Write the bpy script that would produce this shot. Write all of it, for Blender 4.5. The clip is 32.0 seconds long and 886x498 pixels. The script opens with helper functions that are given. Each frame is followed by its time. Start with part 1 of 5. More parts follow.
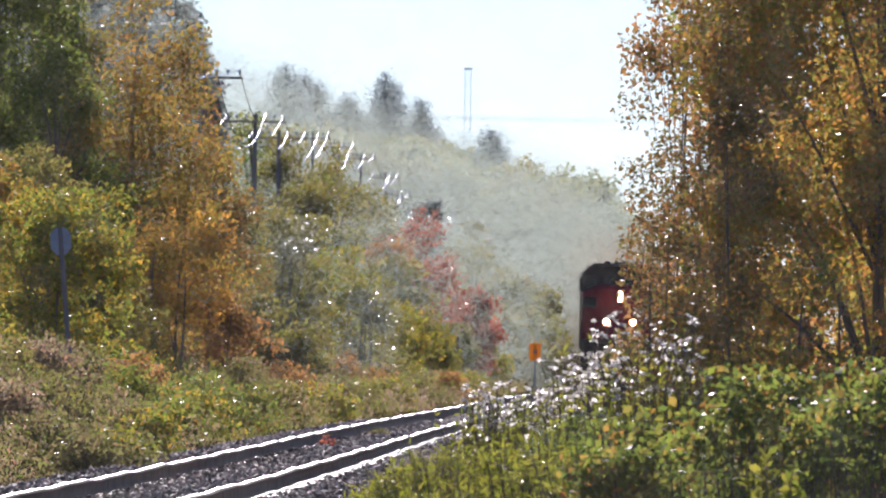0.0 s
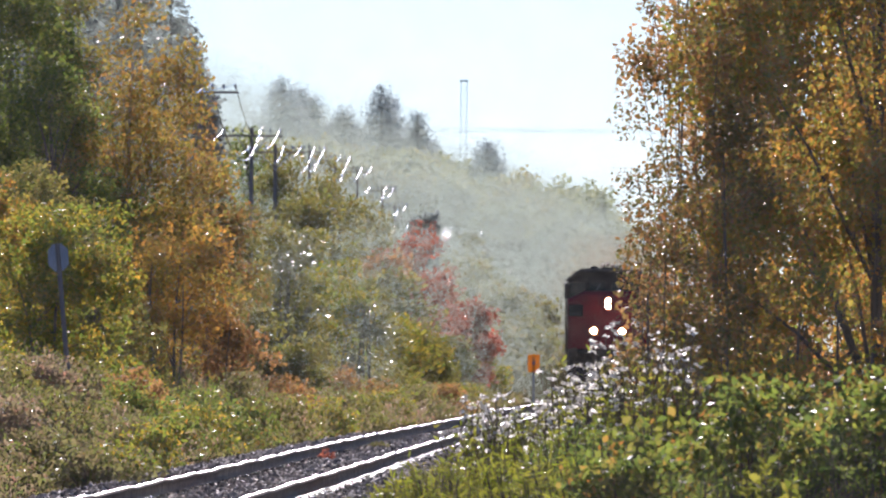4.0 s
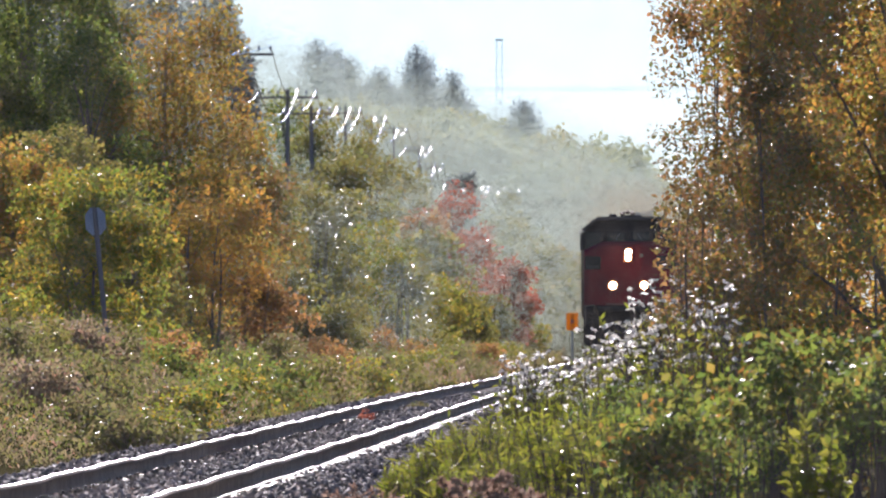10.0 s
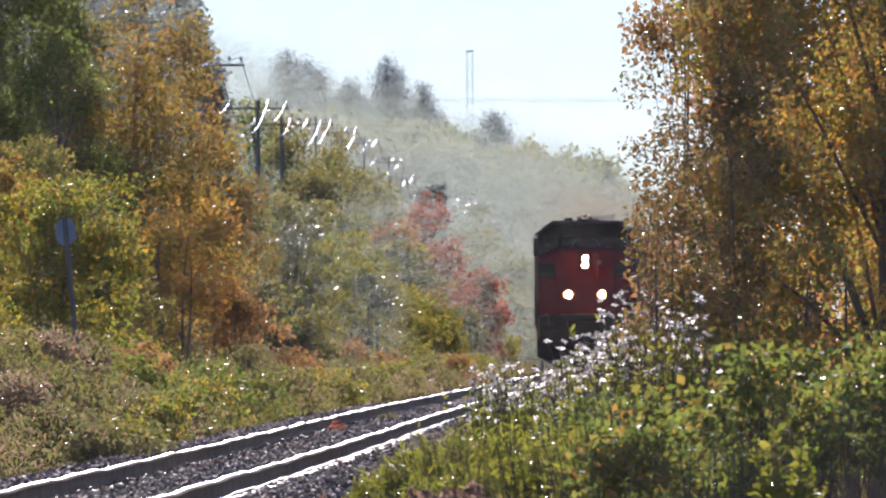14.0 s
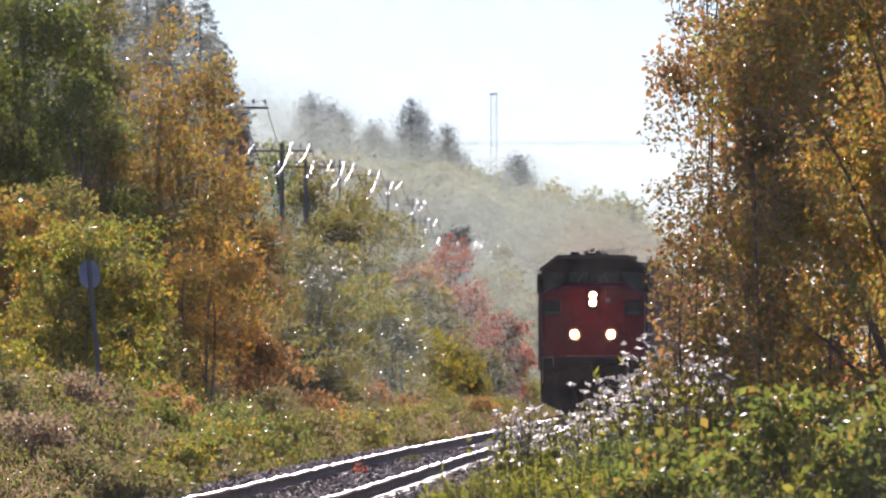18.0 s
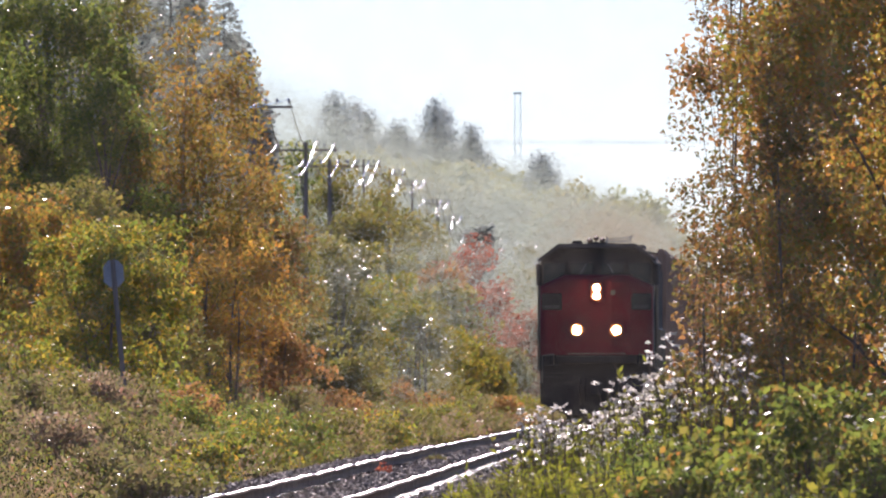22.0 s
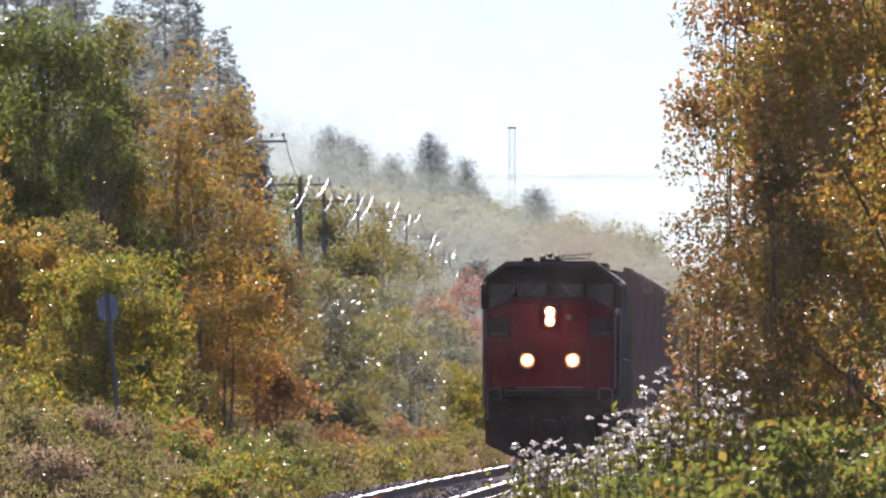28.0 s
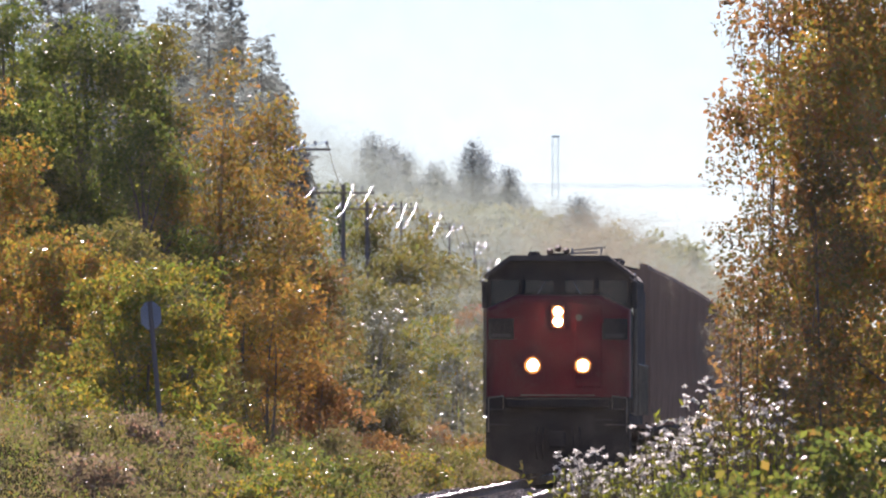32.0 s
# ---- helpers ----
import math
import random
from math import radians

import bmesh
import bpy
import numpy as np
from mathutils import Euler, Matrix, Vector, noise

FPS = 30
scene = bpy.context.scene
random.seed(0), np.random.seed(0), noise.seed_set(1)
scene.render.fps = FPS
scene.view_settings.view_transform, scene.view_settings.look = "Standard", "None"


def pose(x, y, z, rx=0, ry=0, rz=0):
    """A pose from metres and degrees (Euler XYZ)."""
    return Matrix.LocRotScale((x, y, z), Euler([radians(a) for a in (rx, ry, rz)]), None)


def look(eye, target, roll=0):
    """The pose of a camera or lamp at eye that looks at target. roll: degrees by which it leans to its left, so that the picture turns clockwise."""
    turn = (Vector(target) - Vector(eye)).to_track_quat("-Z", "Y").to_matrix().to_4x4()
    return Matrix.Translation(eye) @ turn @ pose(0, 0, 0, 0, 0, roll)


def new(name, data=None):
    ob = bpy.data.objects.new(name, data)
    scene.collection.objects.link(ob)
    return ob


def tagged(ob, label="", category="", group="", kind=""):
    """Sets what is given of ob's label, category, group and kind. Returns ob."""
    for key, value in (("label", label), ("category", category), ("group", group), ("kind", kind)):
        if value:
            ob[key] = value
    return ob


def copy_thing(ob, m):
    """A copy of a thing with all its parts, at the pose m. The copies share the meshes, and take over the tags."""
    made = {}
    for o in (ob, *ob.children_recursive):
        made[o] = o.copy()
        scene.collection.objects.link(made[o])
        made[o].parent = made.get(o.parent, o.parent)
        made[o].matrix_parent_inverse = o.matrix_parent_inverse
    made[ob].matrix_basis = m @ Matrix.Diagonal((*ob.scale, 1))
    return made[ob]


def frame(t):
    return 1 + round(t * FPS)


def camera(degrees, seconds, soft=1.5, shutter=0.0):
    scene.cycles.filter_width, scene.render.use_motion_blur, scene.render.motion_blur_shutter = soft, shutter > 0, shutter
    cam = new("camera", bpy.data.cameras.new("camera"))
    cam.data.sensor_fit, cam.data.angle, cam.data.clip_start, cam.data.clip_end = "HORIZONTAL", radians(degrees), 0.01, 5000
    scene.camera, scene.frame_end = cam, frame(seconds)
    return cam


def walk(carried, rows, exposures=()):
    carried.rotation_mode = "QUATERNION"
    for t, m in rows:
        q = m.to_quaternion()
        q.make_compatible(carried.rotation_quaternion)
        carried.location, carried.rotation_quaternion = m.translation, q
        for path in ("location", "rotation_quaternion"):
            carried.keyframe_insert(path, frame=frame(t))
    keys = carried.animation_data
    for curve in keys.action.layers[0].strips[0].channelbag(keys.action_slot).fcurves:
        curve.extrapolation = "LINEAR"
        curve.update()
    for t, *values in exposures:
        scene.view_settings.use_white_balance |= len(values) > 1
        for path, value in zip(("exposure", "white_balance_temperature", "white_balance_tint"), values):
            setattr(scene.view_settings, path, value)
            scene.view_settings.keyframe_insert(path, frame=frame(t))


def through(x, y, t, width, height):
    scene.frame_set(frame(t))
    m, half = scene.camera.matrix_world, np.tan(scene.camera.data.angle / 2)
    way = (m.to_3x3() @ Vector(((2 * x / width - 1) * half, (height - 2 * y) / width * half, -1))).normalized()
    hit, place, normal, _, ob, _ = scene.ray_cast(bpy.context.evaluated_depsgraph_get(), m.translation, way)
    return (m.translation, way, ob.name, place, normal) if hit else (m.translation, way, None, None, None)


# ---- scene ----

# ---- camera: a long lens on a hand-held body, standing beside the line ----
EYE = (0.0, 0.0, 1.34)
cam = camera(3.0, 32.0, soft=2.0)
cam.data.dof.use_dof = True
cam.data.dof.focus_distance = 205.0
cam.data.dof.aperture_fstop = 21.0

# seconds, degrees upwards, degrees to the left, degrees of lean
SWAY = ((0, 0.3370, -0.1434, 1.085), (0.5, 0.3056, -0.0939, 0.820), (1, 0.3475, -0.1619, 0.869), (1.5, 0.3663, -0.1667, 0.667), (2, 0.4015, -0.2051, 0.795), (2.5, 0.4419, -0.2062, 1.057), (3, 0.4269, -0.1760, 0.679), (3.5, 0.4193, -0.1621, 0.531), (4, 0.3789, -0.1514, 0.506), (4.5, 0.3539, -0.1424, 0.558), (6.5, 0.3912, -0.1130, 0.275), (7, 0.3466, -0.0820, -0.043), (7.5, 0.3174, -0.0377, -0.260), (8, 0.2633, -0.0141, -0.251), (8.5, 0.2058, -0.0068, -0.066), (9, 0.2009, 0.0000, -0.146), (9.5, 0.2076, -0.0140, -0.083), (10, 0.2417, -0.0251, -0.186), (10.5, 0.2645, -0.0215, -0.211), (11, 0.3073, -0.0335, -0.096), (11.5, 0.3182, -0.0130, -0.181), (12, 0.3899, -0.0192, -0.151), (12.5, 0.7708, -0.1175, -0.225), (13, 0.7584, -0.2187, -0.244), (13.5, 0.2199, -0.2871, -0.190), (14, 0.2794, -0.1261, -0.084), (14.5, 0.4267, -0.0828, -0.058), (15, 0.4341, -0.0746, 0.022), (15.5, 0.3906, -0.0558, -0.067), (17.5, 0.3790, -0.0220, -0.010), (18, 0.4242, -0.0456, -0.024), (18.5, 0.4323, -0.0145, -0.013), (19, 0.4319, -0.0189, 0.087), (19.5, 0.4271, 0.0168, -0.154), (20, 0.4624, 0.0071, -0.000), (20.5, 0.4870, 0.0469, 0.064), (21, 0.4624, 0.0397, 0.040), (21.5, 0.4560, 0.0543, -0.020), (22, 0.4212, 0.0357, -0.067), (22.5, 0.4303, 0.0148, -0.010), (23, 0.4397, 0.0442, -0.015), (23.5, 0.4353, 0.0505, 0.036), (24, 0.4493, 0.0577, -0.031), (24.5, 0.4500, 0.0854, -0.023), (25, 0.4660, 0.0548, -0.098), (25.5, 0.4497, 0.0403, -0.037), (27.5, 0.5248, 0.0257, -0.065), (28, 0.5384, 0.0165, -0.032), (28.5, 0.5645, 0.0449, 0.025), (29, 0.5505, 0.0559, 0.039), (29.5, 0.5224, 0.0796, 0.069), (30, 0.5101, 0.0894, 0.100), (30.5, 0.5487, 0.1152, 0.214), (31, 0.5715, 0.1382, 0.414), (31.5, 0.5974, 0.1501, 0.111), (32, 0.5668, 0.1622, 0.135))
GAIN = 0.88
EXPOSURES = ((0, 0.04), (6.5, 0.04), (7.5, -0.04), (9, 0.04), (10, 0.09), (12.0, 0.09), (12.3, -0.25), (12.6, -0.45), (13.0, -0.6),
             (13.5, -0.32), (14.0, -0.03), (14.6, 0.0), (20, 0.02), (32, 0.0))
WARMTH = ((0, 6000.0, 27.0), (2.0, 5950.0, 25.5), (11.5, 5900.0, 24.0), (13.0, 5900.0, 26.5), (14.5, 6050.0, 28.5), (15.0, 6100.0, 29.5), (18.0, 6300.0, 31.0), (32.0, 6300.0, 31.0))


def warmth(t, k):
    return float(np.interp(t, [w[0] for w in WARMTH], [w[k] for w in WARMTH]))


walk(cam, [(t, pose(*EYE, 90 + up, 0, left) @ pose(0, 0, 0, 0, 0, lean)) for t, up, left, lean in SWAY], [(t, e + GAIN, warmth(t, 1), warmth(t, 2)) for t, e in EXPOSURES])

# ---- light ----
SUN_UP, SUN_RIGHT = 19.0, -3.0
world = bpy.data.worlds.new("sky")
scene.world = world
world.use_nodes = True
wn = world.node_tree.nodes
sky = wn.new("ShaderNodeTexSky")
sky.sky_type, sky.sun_disc = "NISHITA", False
sky.sun_elevation, sky.sun_rotation = radians(SUN_UP), radians(SUN_RIGHT)
sky.dust_density, sky.air_density, sky.ozone_density = 0.0, 0.8, 5.0
world.node_tree.links.new(sky.outputs[0], wn["Background"].inputs[0])
wn["Background"].inputs[1].default_value = 0.07
sun = new("sun", bpy.data.lights.new("sun", "SUN"))
sun.data.energy, sun.data.angle, sun.data.color = 5.0, radians(0.55), (1.0, 0.93, 0.82)
sun_way = Vector((math.sin(radians(SUN_RIGHT)) * math.cos(radians(SUN_UP)), math.cos(radians(SUN_RIGHT)) * math.cos(radians(SUN_UP)), math.sin(radians(SUN_UP))))
sun.matrix_world = look(sun_way * 100, (0, 0, 0))


# ---- materials ----
def shader(name):
    m = bpy.data.materials.new(name)
    m.use_nodes = True
    return m, m.node_tree.nodes, m.node_tree.links, m.node_tree.nodes["Principled BSDF"]


def ramp_node(nodes, stops):
    r = nodes.new("ShaderNodeValToRGB")
    el = r.color_ramp.elements
    while len(el) < len(stops):
        el.new(0.5)
    for e, (p, c) in zip(el, stops):
        e.position, e.color = p, (*c, 1)
    return r


def surface(name, stops, scale=4.0, rough=0.6, metal=0.0, bump=0.0, detail=6.0, second=0.0, spec=0.5, stretch=(1, 1, 1), each=0.0):
    """A surface whose colour runs through stops by noise at two scales, with fine relief."""
    m, nodes, links, bsdf = shader(name)
    tex = nodes.new("ShaderNodeTexCoord")
    mp = nodes.new("ShaderNodeMapping")
    mp.inputs["Scale"].default_value = stretch
    links.new(tex.outputs["Object"], mp.inputs[0])
    n1 = nodes.new("ShaderNodeTexNoise")
    n1.inputs["Scale"].default_value, n1.inputs["Detail"].default_value = scale, detail
    links.new(mp.outputs[0], n1.inputs["Vector"])
    n2 = nodes.new("ShaderNodeTexNoise")
    n2.inputs["Scale"].default_value, n2.inputs["Detail"].default_value = second or scale * 0.13, 3
    links.new(mp.outputs[0], n2.inputs["Vector"])
    mix = nodes.new("ShaderNodeMath")
    mix.operation = "MULTIPLY_ADD"
    mix.inputs[1].default_value = 0.55
    links.new(n1.outputs[0], mix.inputs[0])
    half = nodes.new("ShaderNodeMath")
    half.operation = "MULTIPLY"
    half.inputs[1].default_value = 0.45
    links.new(n2.outputs[0], half.inputs[0])
    links.new(half.outputs[0], mix.inputs[2])
    value = mix.outputs[0]
    if each:
        info = nodes.new("ShaderNodeObjectInfo" if each < 0 else "ShaderNodeNewGeometry")
        add = nodes.new("ShaderNodeMath")
        add.operation = "MULTIPLY_ADD"
        add.inputs[1].default_value = abs(each)
        links.new(info.outputs["Random" if each < 0 else "Random Per Island"], add.inputs[0])
        links.new(value, add.inputs[2])
        off = nodes.new("ShaderNodeMath")
        off.operation = "SUBTRACT"
        off.inputs[1].default_value = abs(each) / 2
        links.new(add.outputs[0], off.inputs[0])
        value = off.outputs[0]
    r = ramp_node(nodes, stops)
    links.new(value, r.inputs[0])
    links.new(r.outputs[0], bsdf.inputs["Base Color"])
    bsdf.inputs["Roughness"].default_value, bsdf.inputs["Metallic"].default_value = rough, metal
    bsdf.inputs["Specular IOR Level"].default_value = spec
    if bump:
        b = nodes.new("ShaderNodeBump")
        b.inputs["Strength"].default_value, b.inputs["Distance"].default_value = bump, 0.02
        links.new(n1.outputs[0], b.inputs["Height"])
        links.new(b.outputs[0], bsdf.inputs["Normal"])
    return m


def foliage(name, colours, through=0.58, rough=0.29, patch=0.5, spread=0.35, spec=0.2, matt=0.72):
    """Leaves: one colour each out of the ramp, drifting in patches; they let light through; most are matt and some shine."""
    m, nodes, links, bsdf = shader(name)
    geo = nodes.new("ShaderNodeNewGeometry")
    tex = nodes.new("ShaderNodeTexCoord")
    n = nodes.new("ShaderNodeTexNoise")
    n.inputs["Scale"].default_value, n.inputs["Detail"].default_value = patch, 3
    links.new(tex.outputs["Object"], n.inputs["Vector"])
    stretch = nodes.new("ShaderNodeMapRange")
    stretch.inputs[1].default_value, stretch.inputs[2].default_value = 0.3, 0.7
    stretch.inputs[3].default_value, stretch.inputs[4].default_value = 0.0, 1.0 - spread
    links.new(n.outputs[0], stretch.inputs[0])
    add = nodes.new("ShaderNodeMath")
    add.operation = "MULTIPLY_ADD"
    add.inputs[1].default_value = spread
    links.new(geo.outputs["Random Per Island"], add.inputs[0])
    links.new(stretch.outputs[0], add.inputs[2])
    k = len(colours) - 1
    r = ramp_node(nodes, [(i / k, c) for i, c in enumerate(colours)])
    links.new(add.outputs[0], r.inputs[0])
    links.new(r.outputs[0], bsdf.inputs["Base Color"])
    fold = nodes.new("ShaderNodeMath")
    fold.operation = "MULTIPLY"
    fold.inputs[1].default_value = 37.3
    links.new(geo.outputs["Random Per Island"], fold.inputs[0])
    part_of = nodes.new("ShaderNodeMath")
    part_of.operation = "FRACT"
    links.new(fold.outputs[0], part_of.inputs[0])
    gloss = nodes.new("ShaderNodeMapRange")
    gloss.inputs[1].default_value, gloss.inputs[2].default_value = matt - 0.02, matt + 0.02
    gloss.inputs[3].default_value, gloss.inputs[4].default_value = max(rough, 0.72), rough
    links.new(part_of.outputs[0], gloss.inputs[0])
    links.new(gloss.outputs[0], bsdf.inputs["Roughness"])
    bsdf.inputs["Specular IOR Level"].default_value = spec
    t = nodes.new("ShaderNodeBsdfTranslucent")
    glow = nodes.new("ShaderNodeVectorMath")
    glow.operation = "SCALE"
    glow.inputs["Scale"].default_value = 1.7
    links.new(r.outputs[0], glow.inputs[0])
    links.new(glow.outputs[0], t.inputs[0])
    mixer = nodes.new("ShaderNodeMixShader")
    mixer.inputs[0].default_value = through
    links.new(bsdf.outputs[0], mixer.inputs[1])
    links.new(t.outputs[0], mixer.inputs[2])
    links.new(mixer.outputs[0], nodes["Material Output"].inputs[0])
    return m


def glowing(name, colour, strength):
    m, nodes, links, bsdf = shader(name)
    bsdf.inputs["Base Color"].default_value = (*colour, 1)
    bsdf.inputs["Emission Color"].default_value = (*colour, 1)
    bsdf.inputs["Emission Strength"].default_value = strength
    return m


SOIL = surface("soil_and_turf", [(0.3, (0.035, 0.028, 0.015)), (0.5, (0.06, 0.055, 0.02)), (0.7, (0.10, 0.075, 0.035))], 1.2, 1.0, bump=0.6, spec=0.0)
GRAVEL = surface("gravel_bed", [(0.3, (0.025, 0.025, 0.028)), (0.55, (0.06, 0.058, 0.06)), (0.75, (0.12, 0.115, 0.11))], 14, 1.0, bump=1.0, spec=0.0)
STONE = surface("ballast_stone", [(0.2, (0.08, 0.066, 0.055)), (0.5, (0.17, 0.14, 0.118)), (0.8, (0.34, 0.285, 0.24))], 9, 0.75, bump=0.3, each=0.7, spec=0.3)
TIMBER = surface("creosoted_timber", [(0.3, (0.03, 0.025, 0.02)), (0.6, (0.07, 0.06, 0.05)), (0.8, (0.14, 0.12, 0.10))], 6, 0.9, bump=0.5, spec=0.1, stretch=(1, 8, 8), each=-0.4)
RUST = surface("rusty_rail_steel", [(0.3, (0.17, 0.11, 0.075)), (0.55, (0.31, 0.205, 0.135)), (0.75, (0.42, 0.29, 0.195))], 5, 0.9, bump=0.3, spec=0.1)
POLISHED = surface("polished_steel", [(0.3, (0.60, 0.60, 0.62)), (0.7, (0.75, 0.75, 0.76))], 8, 0.28, 1.0)
# brighter than the rails: the right rail's sun glints are put into it
GLINT_STEEL = surface("rail_foot_glint_steel", [(0.3, (0.30, 0.27, 0.23)), (0.7, (0.50, 0.46, 0.40))], 9, 0.5, 1.0, bump=0.5)
BARK = surface("grey_brown_bark", [(0.3, (0.06, 0.05, 0.04)), (0.6, (0.15, 0.12, 0.10)), (0.8, (0.26, 0.23, 0.20))], 9, 0.85, bump=0.8, stretch=(1, 1, 0.3))
PALE_BARK = surface("pale_birch_bark", [(0.25, (0.10, 0.08, 0.07)), (0.4, (0.34, 0.30, 0.26)), (0.7, (0.55, 0.50, 0.45))], 5, 0.7, bump=0.4, stretch=(1, 1, 3))
STEM = surface("dry_stem", [(0.3, (0.08, 0.05, 0.03)), (0.7, (0.20, 0.13, 0.07))], 8, 0.7)
DARK_STEM = surface("dark_red_stem", [(0.3, (0.05, 0.025, 0.02)), (0.7, (0.11, 0.06, 0.045))], 8, 0.55)
GOLD = foliage("golden_autumn_leaf", [(0.095, 0.12, 0.022), (0.16, 0.145, 0.026), (0.25, 0.178, 0.028), (0.28, 0.145, 0.03), (0.19, 0.095, 0.035)], spread=0.75, rough=0.46, spec=0.5, matt=0.7)
SHINY = foliage("sparkle_bush_leaf", [(0.1, 0.11, 0.05), (0.16, 0.16, 0.08), (0.2, 0.19, 0.11)], through=0.4, spread=0.8, spec=0.8, rough=0.34, matt=0.2)
AMBER = foliage("amber_autumn_leaf", [(0.085, 0.135, 0.022), (0.17, 0.175, 0.026), (0.28, 0.2, 0.028), (0.35, 0.16, 0.026), (0.21, 0.096, 0.034)], through=0.55, spread=0.75, patch=0.9, spec=0.6, rough=0.4, matt=0.5)
# edge saplings: leaves' dimness against bright sky is put into this colour
DUSKY = foliage("dusky_olive_brown_leaf", [(0.075, 0.095, 0.024), (0.14, 0.12, 0.03), (0.24, 0.135, 0.035), (0.28, 0.105, 0.035)], through=0.42, spread=0.8, patch=0.8, rough=0.46, spec=0.5, matt=0.52)
ORANGE = foliage("orange_autumn_leaf", [(0.2, 0.17, 0.03), (0.33, 0.2, 0.032), (0.4, 0.18, 0.03), (0.26, 0.11, 0.03)], spread=0.6, rough=0.46, spec=0.5, matt=0.7)
GREEN = foliage("deep_green_leaf", [(0.045, 0.075, 0.018), (0.075, 0.11, 0.021), (0.125, 0.15, 0.025), (0.21, 0.185, 0.03)], spread=0.7, rough=0.46, spec=0.5, matt=0.7)
LIME = foliage("yellow_green_leaf", [(0.075, 0.12, 0.016), (0.135, 0.165, 0.02), (0.25, 0.2, 0.022), (0.37, 0.185, 0.022)], spread=0.8, rough=0.46, spec=0.5, matt=0.7)
OLIVE = foliage("olive_leaf", [(0.075, 0.095, 0.022), (0.125, 0.13, 0.028), (0.18, 0.15, 0.032), (0.19, 0.12, 0.038)], spread=0.7, rough=0.46, spec=0.5, matt=0.7)
RED = foliage("red_maple_leaf", [(0.16, 0.07, 0.04), (0.24, 0.07, 0.042), (0.28, 0.08, 0.048), (0.2, 0.11, 0.06)], spread=0.6)
RUSSET = foliage("russet_leaf", [(0.12, 0.085, 0.03), (0.23, 0.135, 0.042), (0.29, 0.13, 0.045), (0.2, 0.15, 0.04)], through=0.58, spread=0.7, rough=0.46, spec=0.5, matt=0.7)
BRIGHT = foliage("bright_green_leaf", [(0.053, 0.083, 0.019), (0.09, 0.128, 0.022), (0.128, 0.158, 0.022), (0.18, 0.165, 0.03), (0.3, 0.098, 0.022)], spread=0.8, patch=1.6, rough=0.46, spec=0.5, matt=0.58)
# greyed and lightened, with distance haze put into the needle colour
SPRUCE = foliage("hazed_spruce_needle", [(0.095, 0.115, 0.105), (0.135, 0.155, 0.14), (0.17, 0.19, 0.17)], 0.55, 0.8, spread=0.7)
# paler again: haze over the far rise is put into the needles
FAR_SPRUCE = foliage("far_hazed_spruce_needle", [(0.17, 0.21, 0.21), (0.21, 0.25, 0.25), (0.26, 0.3, 0.29)], 0.6, 0.9, spread=0.7)
# yellow-green autumn leaves, with the hill's haze mixed into the colour
FAR_LEAF = foliage("far_hazed_leaf", [(0.13, 0.17, 0.085), (0.19, 0.21, 0.09), (0.29, 0.27, 0.11), (0.24, 0.19, 0.11)], 0.55, 0.9, patch=0.06, spread=0.35)
GRASS = foliage("bank_grass", [(0.08, 0.105, 0.02), (0.13, 0.14, 0.03), (0.17, 0.15, 0.055), (0.175, 0.118, 0.058), (0.095, 0.118, 0.026)], 0.45, 0.48, patch=0.16, spread=0.55, spec=0.5, matt=0.7)
HERB = foliage("tall_lime_herb", [(0.08, 0.1, 0.012), (0.14, 0.165, 0.015), (0.215, 0.205, 0.022), (0.17, 0.112, 0.04)], 0.5, 0.4, patch=1.2, spread=0.6, matt=0.55)
ASTER = foliage("white_aster_petal", [(0.5, 0.47, 0.4), (0.62, 0.59, 0.52), (0.72, 0.69, 0.62)], 0.5, 0.35, spread=0.8, spec=0.6, matt=0.5)
DRY = foliage("dry_pink_weed", [(0.16, 0.09, 0.06), (0.26, 0.16, 0.11), (0.32, 0.24, 0.17)], 0.35, 0.6, spread=0.8)
FADED = foliage("faded_autumn_weed", [(0.11, 0.1, 0.04), (0.18, 0.14, 0.07), (0.23, 0.165, 0.1), (0.22, 0.085, 0.05)], through=0.55, spread=0.75, rough=0.46, spec=0.5, matt=0.7)
RED_PAINT = surface("weathered_red_paint", [(0.3, (0.15, 0.015, 0.02)), (0.55, (0.22, 0.022, 0.028)), (0.8, (0.27, 0.06, 0.06))], 1.6, 0.55, bump=0.05, spec=0.2)
# soot and dust tones, both raised to put some haze into the paint
BLACK_PAINT = surface("sooty_hazed_black_paint", [(0.3, (0.036, 0.031, 0.028)), (0.6, (0.066, 0.058, 0.051)), (0.85, (0.12, 0.105, 0.09))], 2.2, 0.9, bump=0.1, spec=0.1)
ROOF_PAINT = surface("dusty_hazed_roof", [(0.3, (0.06, 0.054, 0.05)), (0.7, (0.12, 0.108, 0.098))], 2.0, 0.92, spec=0.1)
GREY_METAL = surface("dull_grey_metal", [(0.3, (0.20, 0.21, 0.23)), (0.7, (0.34, 0.36, 0.39))], 6, 0.55, 0.6)
RAIL_METAL = surface("worn_handrail_metal", [(0.3, (0.16, 0.13, 0.09)), (0.7, (0.30, 0.25, 0.18))], 6, 0.55, 0.3)
# brown lightened so that haze over the car sides sits in the paint
CAR_PAINT = surface("hazed_brown_wagon_paint", [(0.3, (0.3, 0.16, 0.1)), (0.55, (0.45, 0.26, 0.175)), (0.8, (0.54, 0.35, 0.25))], 1.3, 0.85, spec=0.2, bump=0.15, second=0.25)
TIRE_STEEL = surface("worn_wheel_steel", [(0.3, (0.05, 0.04, 0.035)), (0.7, (0.15, 0.12, 0.10))], 6, 0.5, 0.7)
